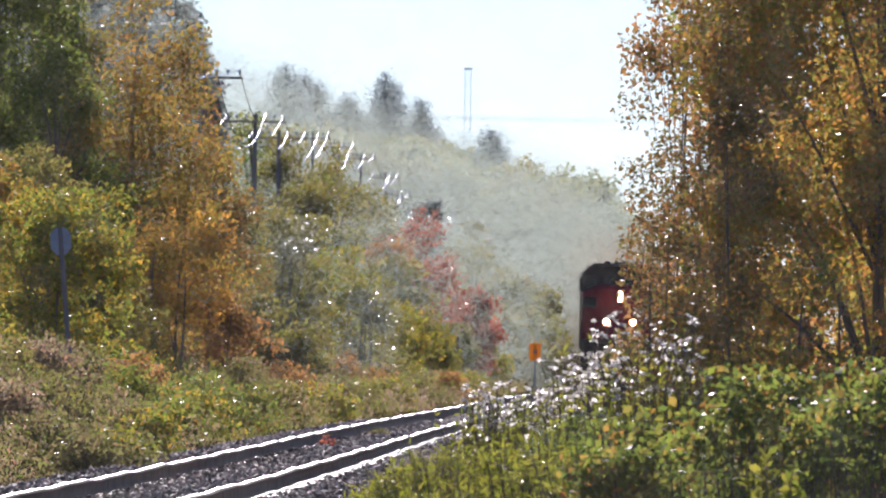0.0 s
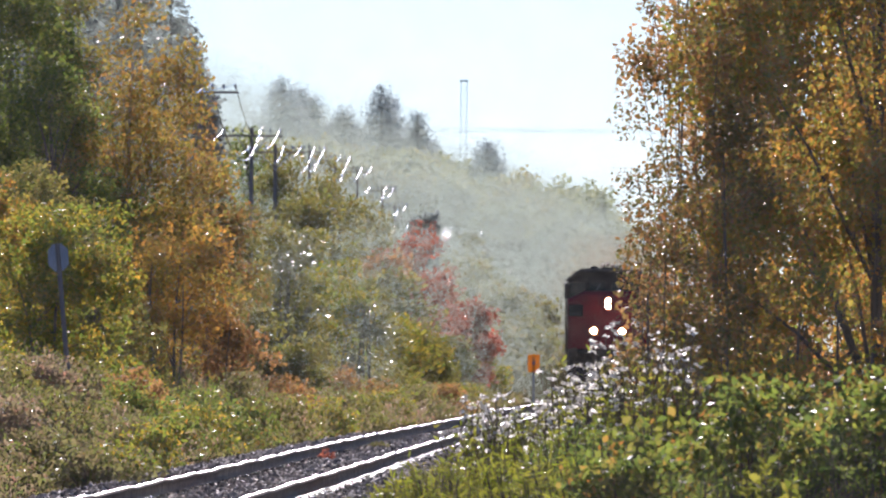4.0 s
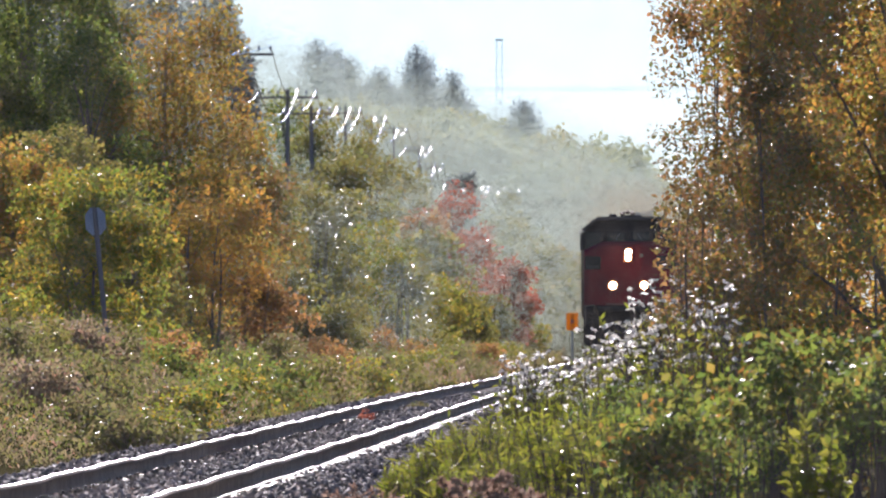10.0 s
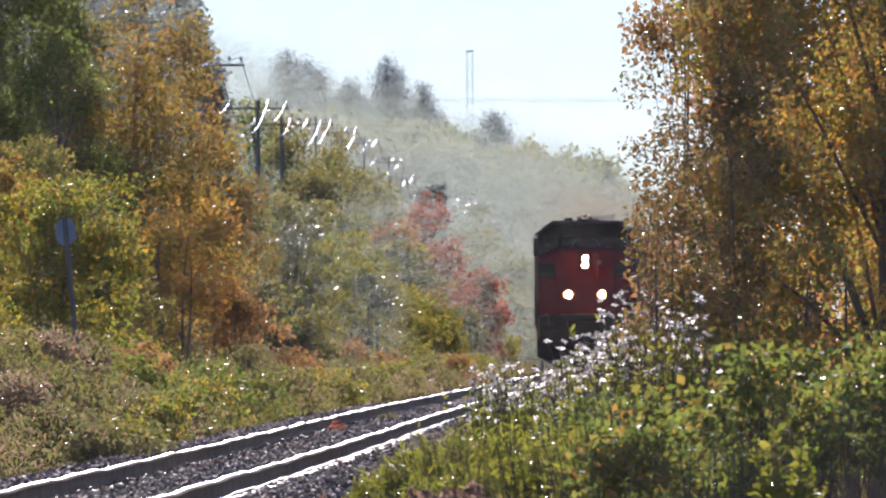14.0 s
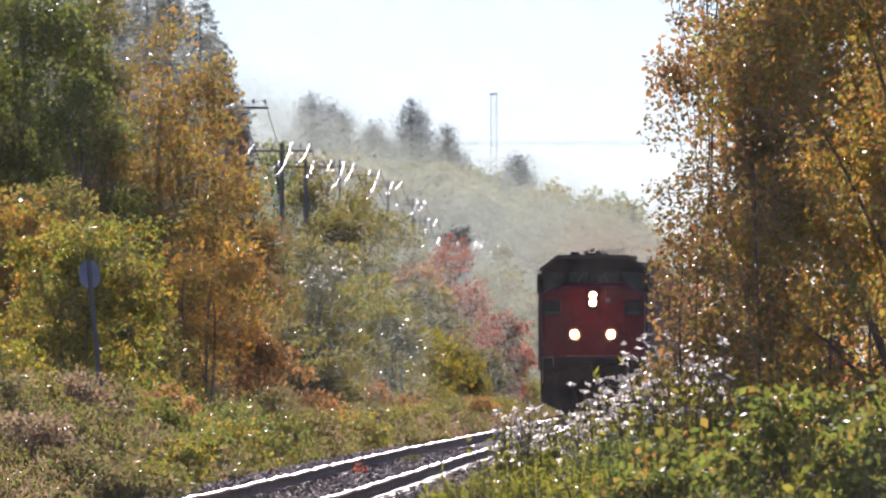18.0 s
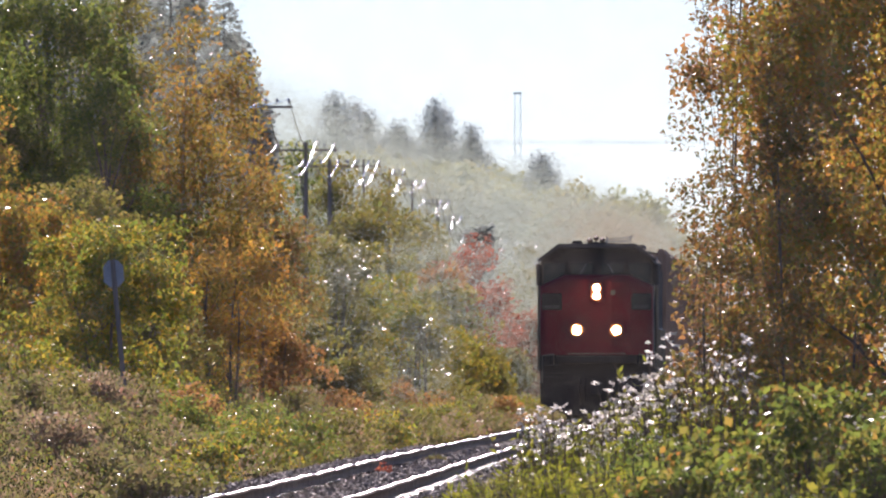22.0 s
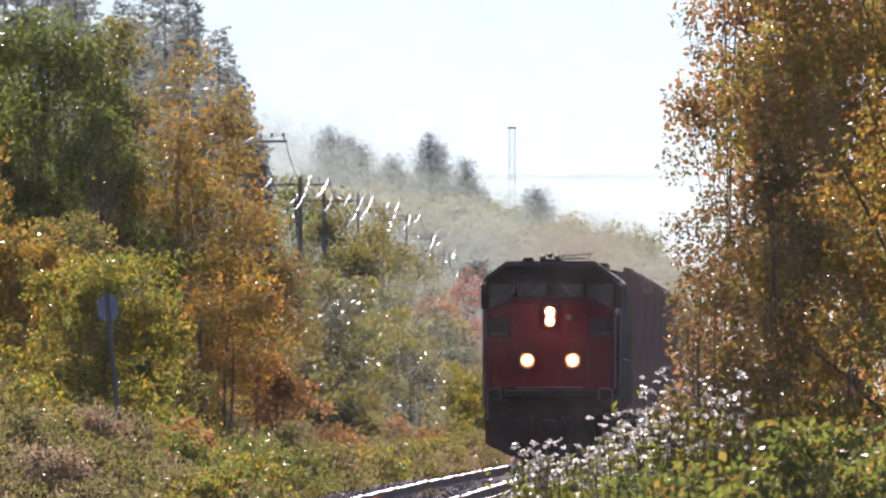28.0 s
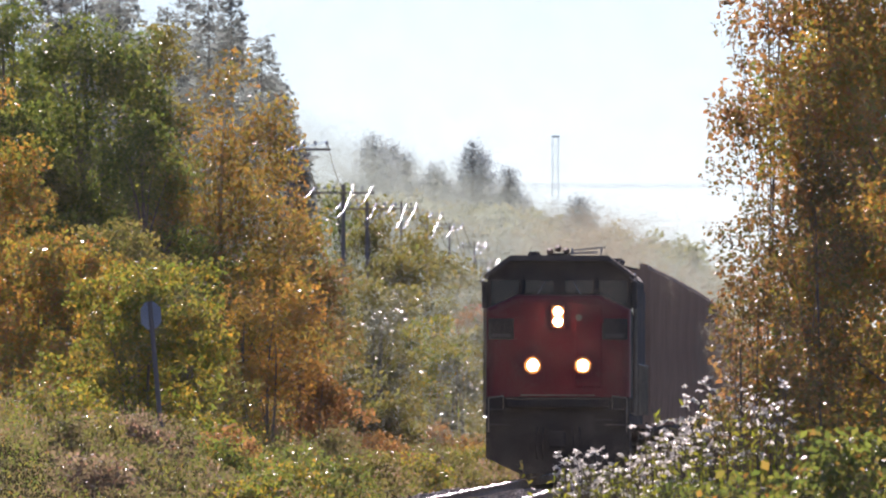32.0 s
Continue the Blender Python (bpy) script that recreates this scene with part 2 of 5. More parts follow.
CREOSOTE = surface("weathered_pole_wood", [(0.3, (0.12, 0.105, 0.095)), (0.7, (0.25, 0.225, 0.20))], 4, 0.85, bump=0.4, stretch=(3, 3, 0.3))
WIRE = surface("bright_line_wire", [(0.3, (0.75, 0.75, 0.76)), (0.7, (0.85, 0.85, 0.86))], 6, 0.25, 1.0)
# translucency added so that sunlight brightens the plate's shaded front
SIGN_PLATE = foliage("translucent_orange_plate", [(0.34, 0.17, 0.015), (0.4, 0.21, 0.02)], 0.6, 0.5, spec=0.3)
STEEL_SIGN = surface("bare_sign_back", [(0.3, (0.24, 0.26, 0.29)), (0.7, (0.33, 0.35, 0.38))], 5, 0.5, 0.5)
# mast colour made pale blue-grey to carry the haze before it
PALE_STEEL = surface("hazed_mast_steel", [(0.3, (0.56, 0.6, 0.63)), (0.7, (0.64, 0.68, 0.71))], 2, 0.6, 0.0)
GLASS_DARK, _n, _l, _b = shader("cab_glass")
_b.inputs["Base Color"].default_value, _b.inputs["Roughness"].default_value = (0.012, 0.018, 0.018, 1), 0.12
_b.inputs["Specular IOR Level"].default_value = 0.33
SMOKE = foliage("thin_exhaust_smoke", [(0.2, 0.19, 0.14), (0.235, 0.22, 0.16), (0.26, 0.245, 0.185)], 0.55, 1.0, patch=0.2, spec=0.0)
# pale slivers before the far trees imitate haze in the air
HAZE = foliage("haze_sliver", [(0.215, 0.25, 0.205), (0.245, 0.285, 0.235), (0.275, 0.32, 0.265)], 0.6, 1.0, patch=0.1, spec=0.0)
# near veil: flecks that imitate lens glare and lift the darks
VEIL = foliage("glare_fleck", [(0.11, 0.096, 0.075), (0.125, 0.11, 0.085), (0.14, 0.125, 0.1)], 0.55, 1.0, patch=0.1, spec=0.0)
# orange ring added round each lamp to imitate its halo
HALO_RING = surface("orange_halo_ring", [(0.3, (0.42, 0.16, 0.05)), (0.7, (0.5, 0.2, 0.07))], 6, 0.6, 0.0, spec=0.2)
LAMP = glowing("headlight_lens", (1.0, 0.74, 0.42), 44.0)


# ---- mesh helpers ----
def mesh_of(name, verts, faces, mat, smooth=False):
    """A mesh from arrays of corners and of faces that all have the same number of corners."""
    verts, faces = np.asarray(verts, dtype=np.float32), np.asarray(faces, dtype=np.int32)
    me = bpy.data.meshes.new(name)
    k = faces.shape[1]
    me.vertices.add(len(verts))
    me.vertices.foreach_set("co", verts.ravel())
    me.loops.add(faces.size)
    me.loops.foreach_set("vertex_index", faces.ravel())
    me.polygons.add(len(faces))
    me.polygons.foreach_set("loop_start", np.arange(0, faces.size, k, dtype=np.int32))
    me.polygons.foreach_set("loop_total", np.full(len(faces), k, dtype=np.int32))
    if smooth:
        me.polygons.foreach_set("use_smooth", np.ones(len(faces), dtype=bool))
    me.update(calc_edges=True)
    me.materials.append(mat)
    return me


def part(name, bm, material, parent=None, label="", at=None):
    """Links a bmesh or a mesh as one object under a thing or a part."""
    if isinstance(bm, bpy.types.Mesh):
        me = bm
    else:
        me = bpy.data.meshes.new(name)
        bmesh.ops.recalc_face_normals(bm, faces=bm.faces)
        bm.to_mesh(me)
        bm.free()
        me.materials.append(material)
    ob = new(name, me)
    if parent is not None:
        ob.parent = parent
    if at is not None:
        ob.matrix_basis = at
    if label:
        tagged(ob, label)
    return ob


def thing(name, x, y, z, label, category, group="", rz=0.0):
    ob = new(name)
    ob.matrix_basis = pose(x, y, z, 0, 0, rz)
    ob.empty_display_size = 0.2
    return tagged(ob, label, category, group)


def block(bm, x0, x1, y0, y1, z0, z1, bevel=0.0):
    m = Matrix.Translation(((x0 + x1) / 2, (y0 + y1) / 2, (z0 + z1) / 2)) @ Matrix.Diagonal((x1 - x0, y1 - y0, z1 - z0, 1))
    got = bmesh.ops.create_cube(bm, size=1, matrix=m)["verts"]
    if bevel:
        edges = {e for v in got for e in v.link_edges}
        bmesh.ops.bevel(bm, geom=list(edges), offset=bevel, segments=2, affect="EDGES", profile=0.5)
    return bm


def blocks(*rows, bevel=0.0):
    bm = bmesh.new()
    for r in rows:
        block(bm, *r, bevel=bevel)
    return bm


def prism(bm, outline, y0, y1):
    """Extrudes an outline in x and z from y0 to y1."""
    a = [bm.verts.new((x, y0, z)) for x, z in outline]
    b = [bm.verts.new((x, y1, z)) for x, z in outline]
    bm.faces.new(a)
    bm.faces.new(b[::-1])
    for i in range(len(a)):
        j = (i + 1) % len(a)
        bm.faces.new((a[j], a[i], b[i], b[j]))
    return bm


def disc(bm, x, y, z, radius, depth, axis="Y", sides=20, top=None):
    turn = {"X": pose(0, 0, 0, 0, 90, 0), "Y": pose(0, 0, 0, 90, 0, 0), "Z": Matrix()}[axis]
    bmesh.ops.create_cone(bm, cap_ends=True, segments=sides, radius1=radius, radius2=radius if top is None else top, depth=depth,
                          matrix=Matrix.Translation((x, y, z)) @ turn)
    return bm


def tubes(lines, sides=5):
    """Corners and faces of tapered tubes; each line is a list of (x, y, z, radius)."""
    verts, faces = [], []
    ring = np.linspace(0, 2 * math.pi, sides, endpoint=False)
    for line in lines:
        p = np.array([q[:3] for q in line], dtype=float)
        rad = [q[3] for q in line]
        base = len(verts)
        for i in range(len(p)):
            d = p[min(i + 1, len(p) - 1)] - p[max(i - 1, 0)]
            d = d / (np.linalg.norm(d) + 1e-9)
            side = np.cross(d, (0, 0, 1.0) if abs(d[2]) < 0.9 else (1.0, 0, 0))
            side /= np.linalg.norm(side)
            up = np.cross(side, d)
            for a in ring:
                verts.append(p[i] + rad[i] * (math.cos(a) * side + math.sin(a) * up))
        for i in range(len(p) - 1):
            for k in range(sides):
                j = (k + 1) % sides
                faces.append((base + i * sides + k, base + i * sides + j, base + (i + 1) * sides + j, base + (i + 1) * sides + k))
    return np.array(verts), np.array(faces)


def scatter_leaves(points, rng, length, width, up=0.5, vary=0.35, along=None, corners=4):
    """Folded four-cornered leaves at the points, turned every way but leaning to face upwards."""
    n = len(points)
    if along is None:
        d = rng.normal(size=(n, 3))
        d[:, 2] -= 0.3
    else:
        d = along + 0.35 * rng.normal(size=(n, 3))
    d /= np.linalg.norm(d, axis=1)[:, None]
    nrm = rng.normal(size=(n, 3)) * (1 - up) + np.array((0, 0, 1.0)) * up
    side = np.cross(d, nrm)
    side /= np.linalg.norm(side, axis=1)[:, None] + 1e-9
    fold = np.cross(side, d)
    size = (1 + vary * rng.normal(size=n)).clip(0.45, 1.8)[:, None]
    length, width = length * size, width * size
    if corners == 3:
        v = np.stack((points, points + d * length + side * width * 0.5, points + d * length - side * width * 0.5), axis=1)
        return v.reshape(-1, 3), np.arange(n * 3).reshape(-1, 3)
    v = np.empty((n, 4, 3))
    v[:, 0] = points
    v[:, 1] = points + d * length * 0.45 + side * width * 0.5 + fold * width * 0.15
    v[:, 2] = points + d * length
    v[:, 3] = points + d * length * 0.45 - side * width * 0.5 + fold * width * 0.15
    return v.reshape(-1, 3), np.arange(n * 4).reshape(-1, 4)


# ---- the line of the track and the lie of the land ----
KNOTS = np.array(((-200, -9.2), (90, -3.65), (133, -2.86), (181, -1.92), (218, -1.25), (266, -0.42), (310, 0.40), (357, 1.42), (425, 3.12), (475, 4.33),
                  (525, 5.48), (561, 6.28), (668, 8.7), (1100, 18.6), (5000, 110.0)))
SLOPES = np.gradient(KNOTS[:, 1], KNOTS[:, 0])


def track_x(y):
    y = np.asarray(y, dtype=float)
    i = np.clip(np.searchsorted(KNOTS[:, 0], y) - 1, 0, len(KNOTS) - 2)
    h = KNOTS[i + 1, 0] - KNOTS[i, 0]
    s = (y - KNOTS[i, 0]) / h
    return ((2 * s**3 - 3 * s**2 + 1) * KNOTS[i, 1] + (s**3 - 2 * s**2 + s) * h * SLOPES[i]
            + (3 * s**2 - 2 * s**3) * KNOTS[i + 1, 1] + (s**3 - s**2) * h * SLOPES[i + 1])


def track_turn(y):
    return -math.degrees(math.atan(float(track_x(y + 1) - track_x(y - 1)) / 2))


def step(a, b, v):
    s = np.clip((v - a) / (b - a), 0, 1)
    return s * s * (3 - 2 * s)


def track_z(y):
    return 0.09 * step(330, 480, np.asarray(y, dtype=float))


ACROSS = np.array(((-400, 9), (-120, 8), (-45, 6), (-20, 3.2), (-12, 1.9), (-8, 1.05), (-6.2, 0.65), (-4.6, 0.12), (-3.3, -0.28), (-2.4, -0.40), (-1.9, -0.30),
                   (1.9, -0.30), (2.5, -0.42), (3.4, -0.45), (5, -0.30), (8, 0.1), (14, 0.5), (60, 1.0), (400, 3)))


def ground(x, y):
    """The height of the ground."""
    x, y = np.asarray(x, dtype=float), np.asarray(y, dtype=float)
    u = x - track_x(y)
    z = np.interp(u, ACROSS[:, 0], ACROSS[:, 1]) + track_z(y)
    rough = step(2.2, 4.5, np.abs(u))
    z = z + rough * (0.12 * np.sin(0.13 * y + 0.9 * u) + 0.07 * np.sin(0.41 * y - 1.7 * u + 1.3))
    hill = step(750, 1300, y) * (11 * step(14, -22, u) + 3.5 * step(-10, 25, u) * step(4, 14, np.abs(u)))
    return z + hill


# ---- ground ----
def build_ground():
    ys = np.concatenate((np.arange(-80, 100, 15), np.arange(100, 700, 1.5), np.arange(700, 1500, 20), np.geomspace(1500, 4800, 14)))
    us = np.concatenate((-np.geomspace(900, 12, 14), np.arange(-11, 11, 0.4), np.geomspace(11, 900, 14)))
    yy, uu = np.meshgrid(ys, us, indexing="ij")
    xx = track_x(yy) + uu
    v = np.stack((xx, yy, ground(xx, yy)), axis=-1).reshape(-1, 3)
    a, b = len(ys), len(us)
    idx = np.arange(a * b).reshape(a, b)
    faces = np.stack((idx[:-1, :-1], idx[:-1, 1:], idx[1:, 1:], idx[1:, :-1]), axis=-1).reshape(-1, 4)
    ob = part("ground", mesh_of("ground", v, faces, SOIL, True), None)
    tagged(ob, "rough autumn turf sloping up beside a railway line", "ground", kind="structure")


build_ground()


def strip_along(outline, y0, y1, step_y, u0, mat, name, wobble=0.0):
    """A section (across, up) carried along the line at u0 from its middle."""
    ys = np.arange(y0, y1 + 0.01, step_y)
    o = np.array(outline)
    wave = wobble * (np.sin(ys * 0.52 + u0) + 0.6 * np.sin(ys * 1.13 + 2 * u0) + 0.5 * np.sin(ys * 0.21))
    v = np.stack((track_x(ys)[:, None] + u0 + o[None, :, 0] + 0.4 * wave[:, None], np.broadcast_to(ys[:, None], (len(ys), len(o))),
                  track_z(ys)[:, None] + o[None, :, 1] + wave[:, None]), axis=-1).reshape(-1, 3)
    a, b = len(ys), len(o)
    idx = np.arange(a * b).reshape(a, b)
    nxt = np.roll(idx, -1, axis=1)
    faces = np.stack((idx[:-1], nxt[:-1], nxt[1:], idx[1:]), axis=-1).reshape(-1, 4)
    return mesh_of(name, v, faces, mat)


def build_track():
    bed = part("ballast_bed", strip_along(((-2.7, -0.52), (-2.0, -0.215), (-1.35, -0.195), (1.35, -0.215), (1.75, -0.255), (2.6, -0.60)), 80, 900, 2.0, 0, GRAVEL, "ballast_bed"), None)
    tagged(bed, "grey crushed-stone railway ballast bed", "ballast", kind="structure")
    foot = ((-0.07, -0.17), (-0.07, -0.155), (-0.012, -0.135), (-0.012, -0.045), (-0.037, -0.035), (-0.037, -0.004), (0.037, -0.004), (0.037, -0.035), (0.012, -0.045),
            (0.012, -0.135), (0.07, -0.155), (0.07, -0.17))
    top = ((-0.026, -0.004), (-0.022, 0.0015), (0.016, 0.0015), (0.02, -0.004))
    for u in (-0.755, 0.755):
        rail = part("rail", strip_along(foot, 85, 900, 0.8, u, RUST, "rail", 0.006), None)
        tagged(rail, "rust-brown steel rail with a bright worn top", "rail", "rails of the track", "structure")
        part("running_surface", strip_along(top, 85, 900, 0.8, u, POLISHED, "running_surface", 0.006), None, rail, "polished steel running surface")
        if u > 0:
            part("rail_foot", strip_along(((0.058, -0.150), (0.062, -0.148), (0.080, -0.149), (0.083, -0.156)), 100, 420, 0.8, u, GLINT_STEEL, "rail_foot", 0.006), None, rail, "bright strip laid on the rail foot for its glint")


build_track()


# ---- plants ----
def crown_points(rng, n, radius, low, high, clump, full=0.54, narrow=0.55, core=0.0):
    """Clump centres in an uneven crown between two heights, and n points about them."""
    k = max(14, int(2.2 * (high - low) * radius * radius / clump**2 * 0.16 / clump) + 10)
    h = rng.random(k * 6) ** 0.9
    env = np.sin(np.pi * (0.12 + 0.86 * h) ** 0.8) ** narrow
    keep = rng.choice(k * 6, k, False, env**1.8 / np.sum(env**1.8))
    h, env = h[keep], env[keep]
    a = rng.random(k) * 2 * math.pi
    r = radius * env * np.sqrt(core + (1 - core) * rng.random(k)) * (0.85 + 0.2 * np.sin(3 * a + 7 * h) + 0.25 * rng.random(k))
    c = np.stack((r * np.cos(a), r * np.sin(a), low + (high - low) * h), axis=-1)
    size = clump * (0.6 + 0.8 * rng.random(k))
    which = rng.choice(k, n, p=size**2 / np.sum(size**2))
    p = c[which] + rng.normal(size=(n, 3)).clip(-1.6, 1.6) * (size[which] * full)[:, None] * np.array((1, 1, 0.8))
    return c, p


def broadleaf(name, x, y, height, radius, low, n, leaf, mat, label, seed, bark=BARK, clump=0.5, stems=1, category="tree", group="", narrow=0.55, trunk_r=0.0, up=0.5):
    """A leafy tree or bush: a tapered trunk or several stems, limbs that reach the clumps, and a crown of single leaves."""
    rng = np.random.default_rng(seed)
    z0 = float(ground(x, y)) - 0.05
    ob = thing(name, x, y, z0, label, category, group)
    centres, pts = crown_points(rng, n, radius, low, height, clump, narrow=narrow)
    lines = []
    feet = []
    tr = trunk_r or 0.012 * height + 0.02
    for s in range(stems):
        fx, fy = (0.0, 0.0) if stems == 1 else rng.uniform(-0.3, 0.3, 2) * radius
        tx, ty = fx * 1.6 + rng.normal() * 0.1, fy * 1.6 + rng.normal() * 0.1
        hh = height * ((0.9 if tr > 0.02 else 0.8) if stems == 1 else 0.6 + 0.3 * rng.random())
        q = np.linspace(0, 1, 7)
        bend = rng.uniform(-0.03, 0.03, 2) * height
        line = [(fx + (tx - fx) * a + bend[0] * math.sin(3 * a), fy + (ty - fy) * a + bend[1] * math.sin(2.5 * a), hh * a, (tr / math.sqrt(stems)) * (1 - 0.85 * a) + 0.006) for a in q]
        lines.append(line)
        feet.append(line)
    for c in centres[: 8 if tr < 0.02 else 14 if height < 5 else 40]:
        line = feet[rng.integers(stems)]
        i = min(5, max(1, int(6 * (c[2] / height - 0.15))))
        b = line[i]
        mid = (0.5 * (b[0] + c[0]) + rng.normal() * 0.05, 0.5 * (b[1] + c[1]), 0.45 * b[2] + 0.55 * c[2] + 0.05, b[3] * 0.28)
        lines.append([(b[0], b[1], b[2], b[3] * 0.45), mid, (c[0], c[1], c[2], 0.004)])
    if stems == 1:
        part("trunk", mesh_of("trunk", *tubes(lines[:1], 8), bark, True), None, ob)
        lines = lines[1:]
    tagged(part("branchwork", mesh_of("branchwork", *tubes(lines), bark, True), None, ob), kind="stuff")
    part("crown", mesh_of("crown", *scatter_leaves(pts, rng, leaf, leaf * 0.62, up, corners=3 if y > 180 else 4), mat), None, ob)
    return ob


def conifer(name, x, y, height, radius, label, seed, mat=SPRUCE, layers=26, spray=0.35, group="", low=0.08, category="tree", per=34, loose=0.0):
    """A spruce: a straight trunk with whorls of drooping boughs, each set with needle sprays."""
    rng = np.random.default_rng(seed)
    z0 = float(ground(x, y)) - 0.05
    ob = thing(name, x, y, z0, label, category, group)
    lines = [[(0, 0, 0, 0.014 * height), (0.02, 0, height * 0.5, 0.009 * height), (0, 0, height, 0.01)]]
    pts, way = [], []
    for i in range(layers):
        h = low + (1 - low) * (i + rng.random() * 1.4) / (layers + 0.4)
        reach = radius * (1 - h) ** 0.75 * (0.55 + 0.6 * rng.random()) + 0.10
        m = rng.integers(4, 8)
        for j in range(m):
            a = 2 * math.pi * (j + rng.random()) / m
            r = reach * (0.6 + 0.6 * rng.random())
            d = np.array((math.cos(a), math.sin(a), -0.45 + 0.75 * h + 0.15 * rng.normal()))
            b = np.array((0, 0, min(0.985, h + 0.02 * rng.normal()) * height))
            tip = b + d * r
            lines.append([(*b, 0.02), (*(b + d * r * 0.6), 0.012), (*tip, 0.004)])
            k = max(3, int(per * r / radius * 1.6))
            q = np.sqrt(rng.random(k))[:, None]
            side = np.array((-d[1], d[0], 0))
            pts.append(b + d * r * q + side * rng.normal(size=(k, 1)) * 0.2 * r * (1.1 - q) + np.array((0, 0, 1)) * rng.normal(size=(k, 1)) * 0.10 * r)
            way.append(np.repeat((d + np.array((0, 0, -0.25)))[None], k, 0) + side * rng.normal(size=(k, 1)) * 0.7)
    part("trunk", mesh_of("trunk", *tubes(lines[:1], 8), BARK, True), None, ob)
    tagged(part("branchwork", mesh_of("branchwork", *tubes(lines[1:], 4), BARK, True), None, ob), kind="stuff")
    part("crown", mesh_of("crown", *scatter_leaves(np.concatenate(pts) + loose * rng.normal(size=(sum(len(q) for q in pts), 3)), rng, spray, spray * 0.5, 0.4, along=np.concatenate(way), corners=3), mat), None, ob)
    return ob


# the big autumn tree on the camera's side of the line, and its neighbours
broadleaf("autumn_tree", 4.1, 143, 7.4, 1.75, 0.1, 105000, 0.047, AMBER, "tall autumn tree with small amber and olive leaves", 11, clump=0.36, narrow=0.1, trunk_r=0.06, up=0.45)
broadleaf("autumn_tree", 7.6, 196, 10.4, 2.7, 0.2, 46000, 0.095, RUSSET, "dark russet autumn tree behind the verge", 12, clump=0.45, narrow=0.12, trunk_r=0.09, up=0.2)
broadleaf("autumn_tree", 5.2, 190, 10.2, 1.5, 0.2, 34000, 0.085, RUSSET, "close russet autumn tree behind the amber one", 19, clump=0.35, narrow=0.12, trunk_r=0.05, up=0.2)
broadleaf("autumn_tree", 4.35, 201, 9.8, 0.7, 0.2, 8000, 0.075, RUSSET, "narrow russet autumn tree behind the amber one", 20, clump=0.26, narrow=0.12, trunk_r=0.03, up=0.2)
broadleaf("autumn_tree", 3.55, 197, 10.0, 0.85, 0.2, 15000, 0.075, RUSSET, "slim russet autumn tree behind the verge", 26, clump=0.3, narrow=0.12, trunk_r=0.015, up=0.2)
broadleaf("autumn_tree", 2.85, 144.5, 7.2, 0.5, 0.3, 34000, 0.044, AMBER, "narrow autumn tree with close amber leaves", 18, clump=0.22, narrow=0.15, trunk_r=0.008, up=0.6)
broadleaf("autumn_tree", 2.75, 141, 4.4, 0.42, 0.5, 6500, 0.043, DUSKY, "slender amber sapling with loose twigs", 13, clump=0.16, narrow=0.3, trunk_r=0.01)
broadleaf("autumn_tree", 2.27, 147, 7.2, 0.36, 2.6, 5000, 0.044, DUSKY, "thin-leaved tall sapling against the sky", 14, clump=0.16, narrow=0.2, trunk_r=0.004, up=0.6)
broadleaf("autumn_tree", 2.3, 143, 3.4, 0.36, 0.6, 4600, 0.042, DUSKY, "short amber sapling at the tree's edge", 17, clump=0.14, narrow=0.3, trunk_r=0.004, up=0.6)
broadleaf("autumn_tree", 2.15, 142, 2.9, 0.26, 0.9, 1000, 0.042, DUSKY, "thin leaning sapling with sparse brown leaves", 16, clump=0.2, narrow=0.3, trunk_r=0.012)
broadleaf("autumn_bush", 3.3, 139, 2.6, 0.95, 0.2, 6500, 0.052, AMBER, "brown and amber bush at the tree's foot", 15, clump=0.3, stems=5, category="bush", trunk_r=0.03)

for i, (x, y, h, r) in enumerate(((6.0, 222, 3.6, 1.6), (8.2, 226, 4.2, 1.8), (10.4, 224, 4.4, 1.9))):
    broadleaf("autumn_bush", x, y, h, r, 0.0, 12000, 0.08, RUSSET, "dense russet thicket bush behind the verge trees", 640 + i, clump=0.4, stems=5, category="bush", group="bushes behind the verge trees", narrow=0.3)

# trees and bushes on the far bank
broadleaf("green_tree", -8.7, 362, 8.3, 2.6, 0.4, 62000, 0.095, GREEN, "dense dark green broadleaf tree on the bank", 21, clump=0.6, narrow=0.4)
broadleaf("green_tree", -7.15, 366, 8.4, 1.0, 1.5, 12150, 0.086, OLIVE, "narrow olive-green tree on the bank", 28, clump=0.32, narrow=0.4)
broadleaf("green_tree", -10.6, 370, 8.6, 2.1, 0.4, 36000, 0.095, GREEN, "dark green broadleaf tree on the bank", 34, clump=0.6, narrow=0.4)
broadleaf("green_tree", -12.8, 366, 8.3, 1.9, 0.4, 16000, 0.1, GREEN, "dark green broadleaf tree on the bank", 36, clump=0.6, narrow=0.4)
broadleaf("golden_birch", -5.6, 362, 8.4, 2.2, 0.3, 36000, 0.082, GOLD, "golden birch with thin pale trunk on the bank", 22, PALE_BARK, clump=0.5, narrow=0.75, trunk_r=0.045)
broadleaf("golden_birch", -4.7, 378, 6.2, 1.4, 0.3, 13000, 0.085, DUSKY, "golden-brown birch at the bank's edge", 29, PALE_BARK, clump=0.42, narrow=0.7, trunk_r=0.045)
broadleaf("young_tree", -6.6, 325, 3.4, 1.7, 0.1, 20000, 0.085, LIME, "yellow-green young tree behind the small sign", 23, clump=0.3, stems=3, narrow=0.25)
broadleaf("young_tree", -8.6, 335, 3.6, 1.7, 0.1, 19000, 0.085, AMBER, "yellow and rust young tree on the bank", 24, clump=0.3, stems=3, narrow=0.25)
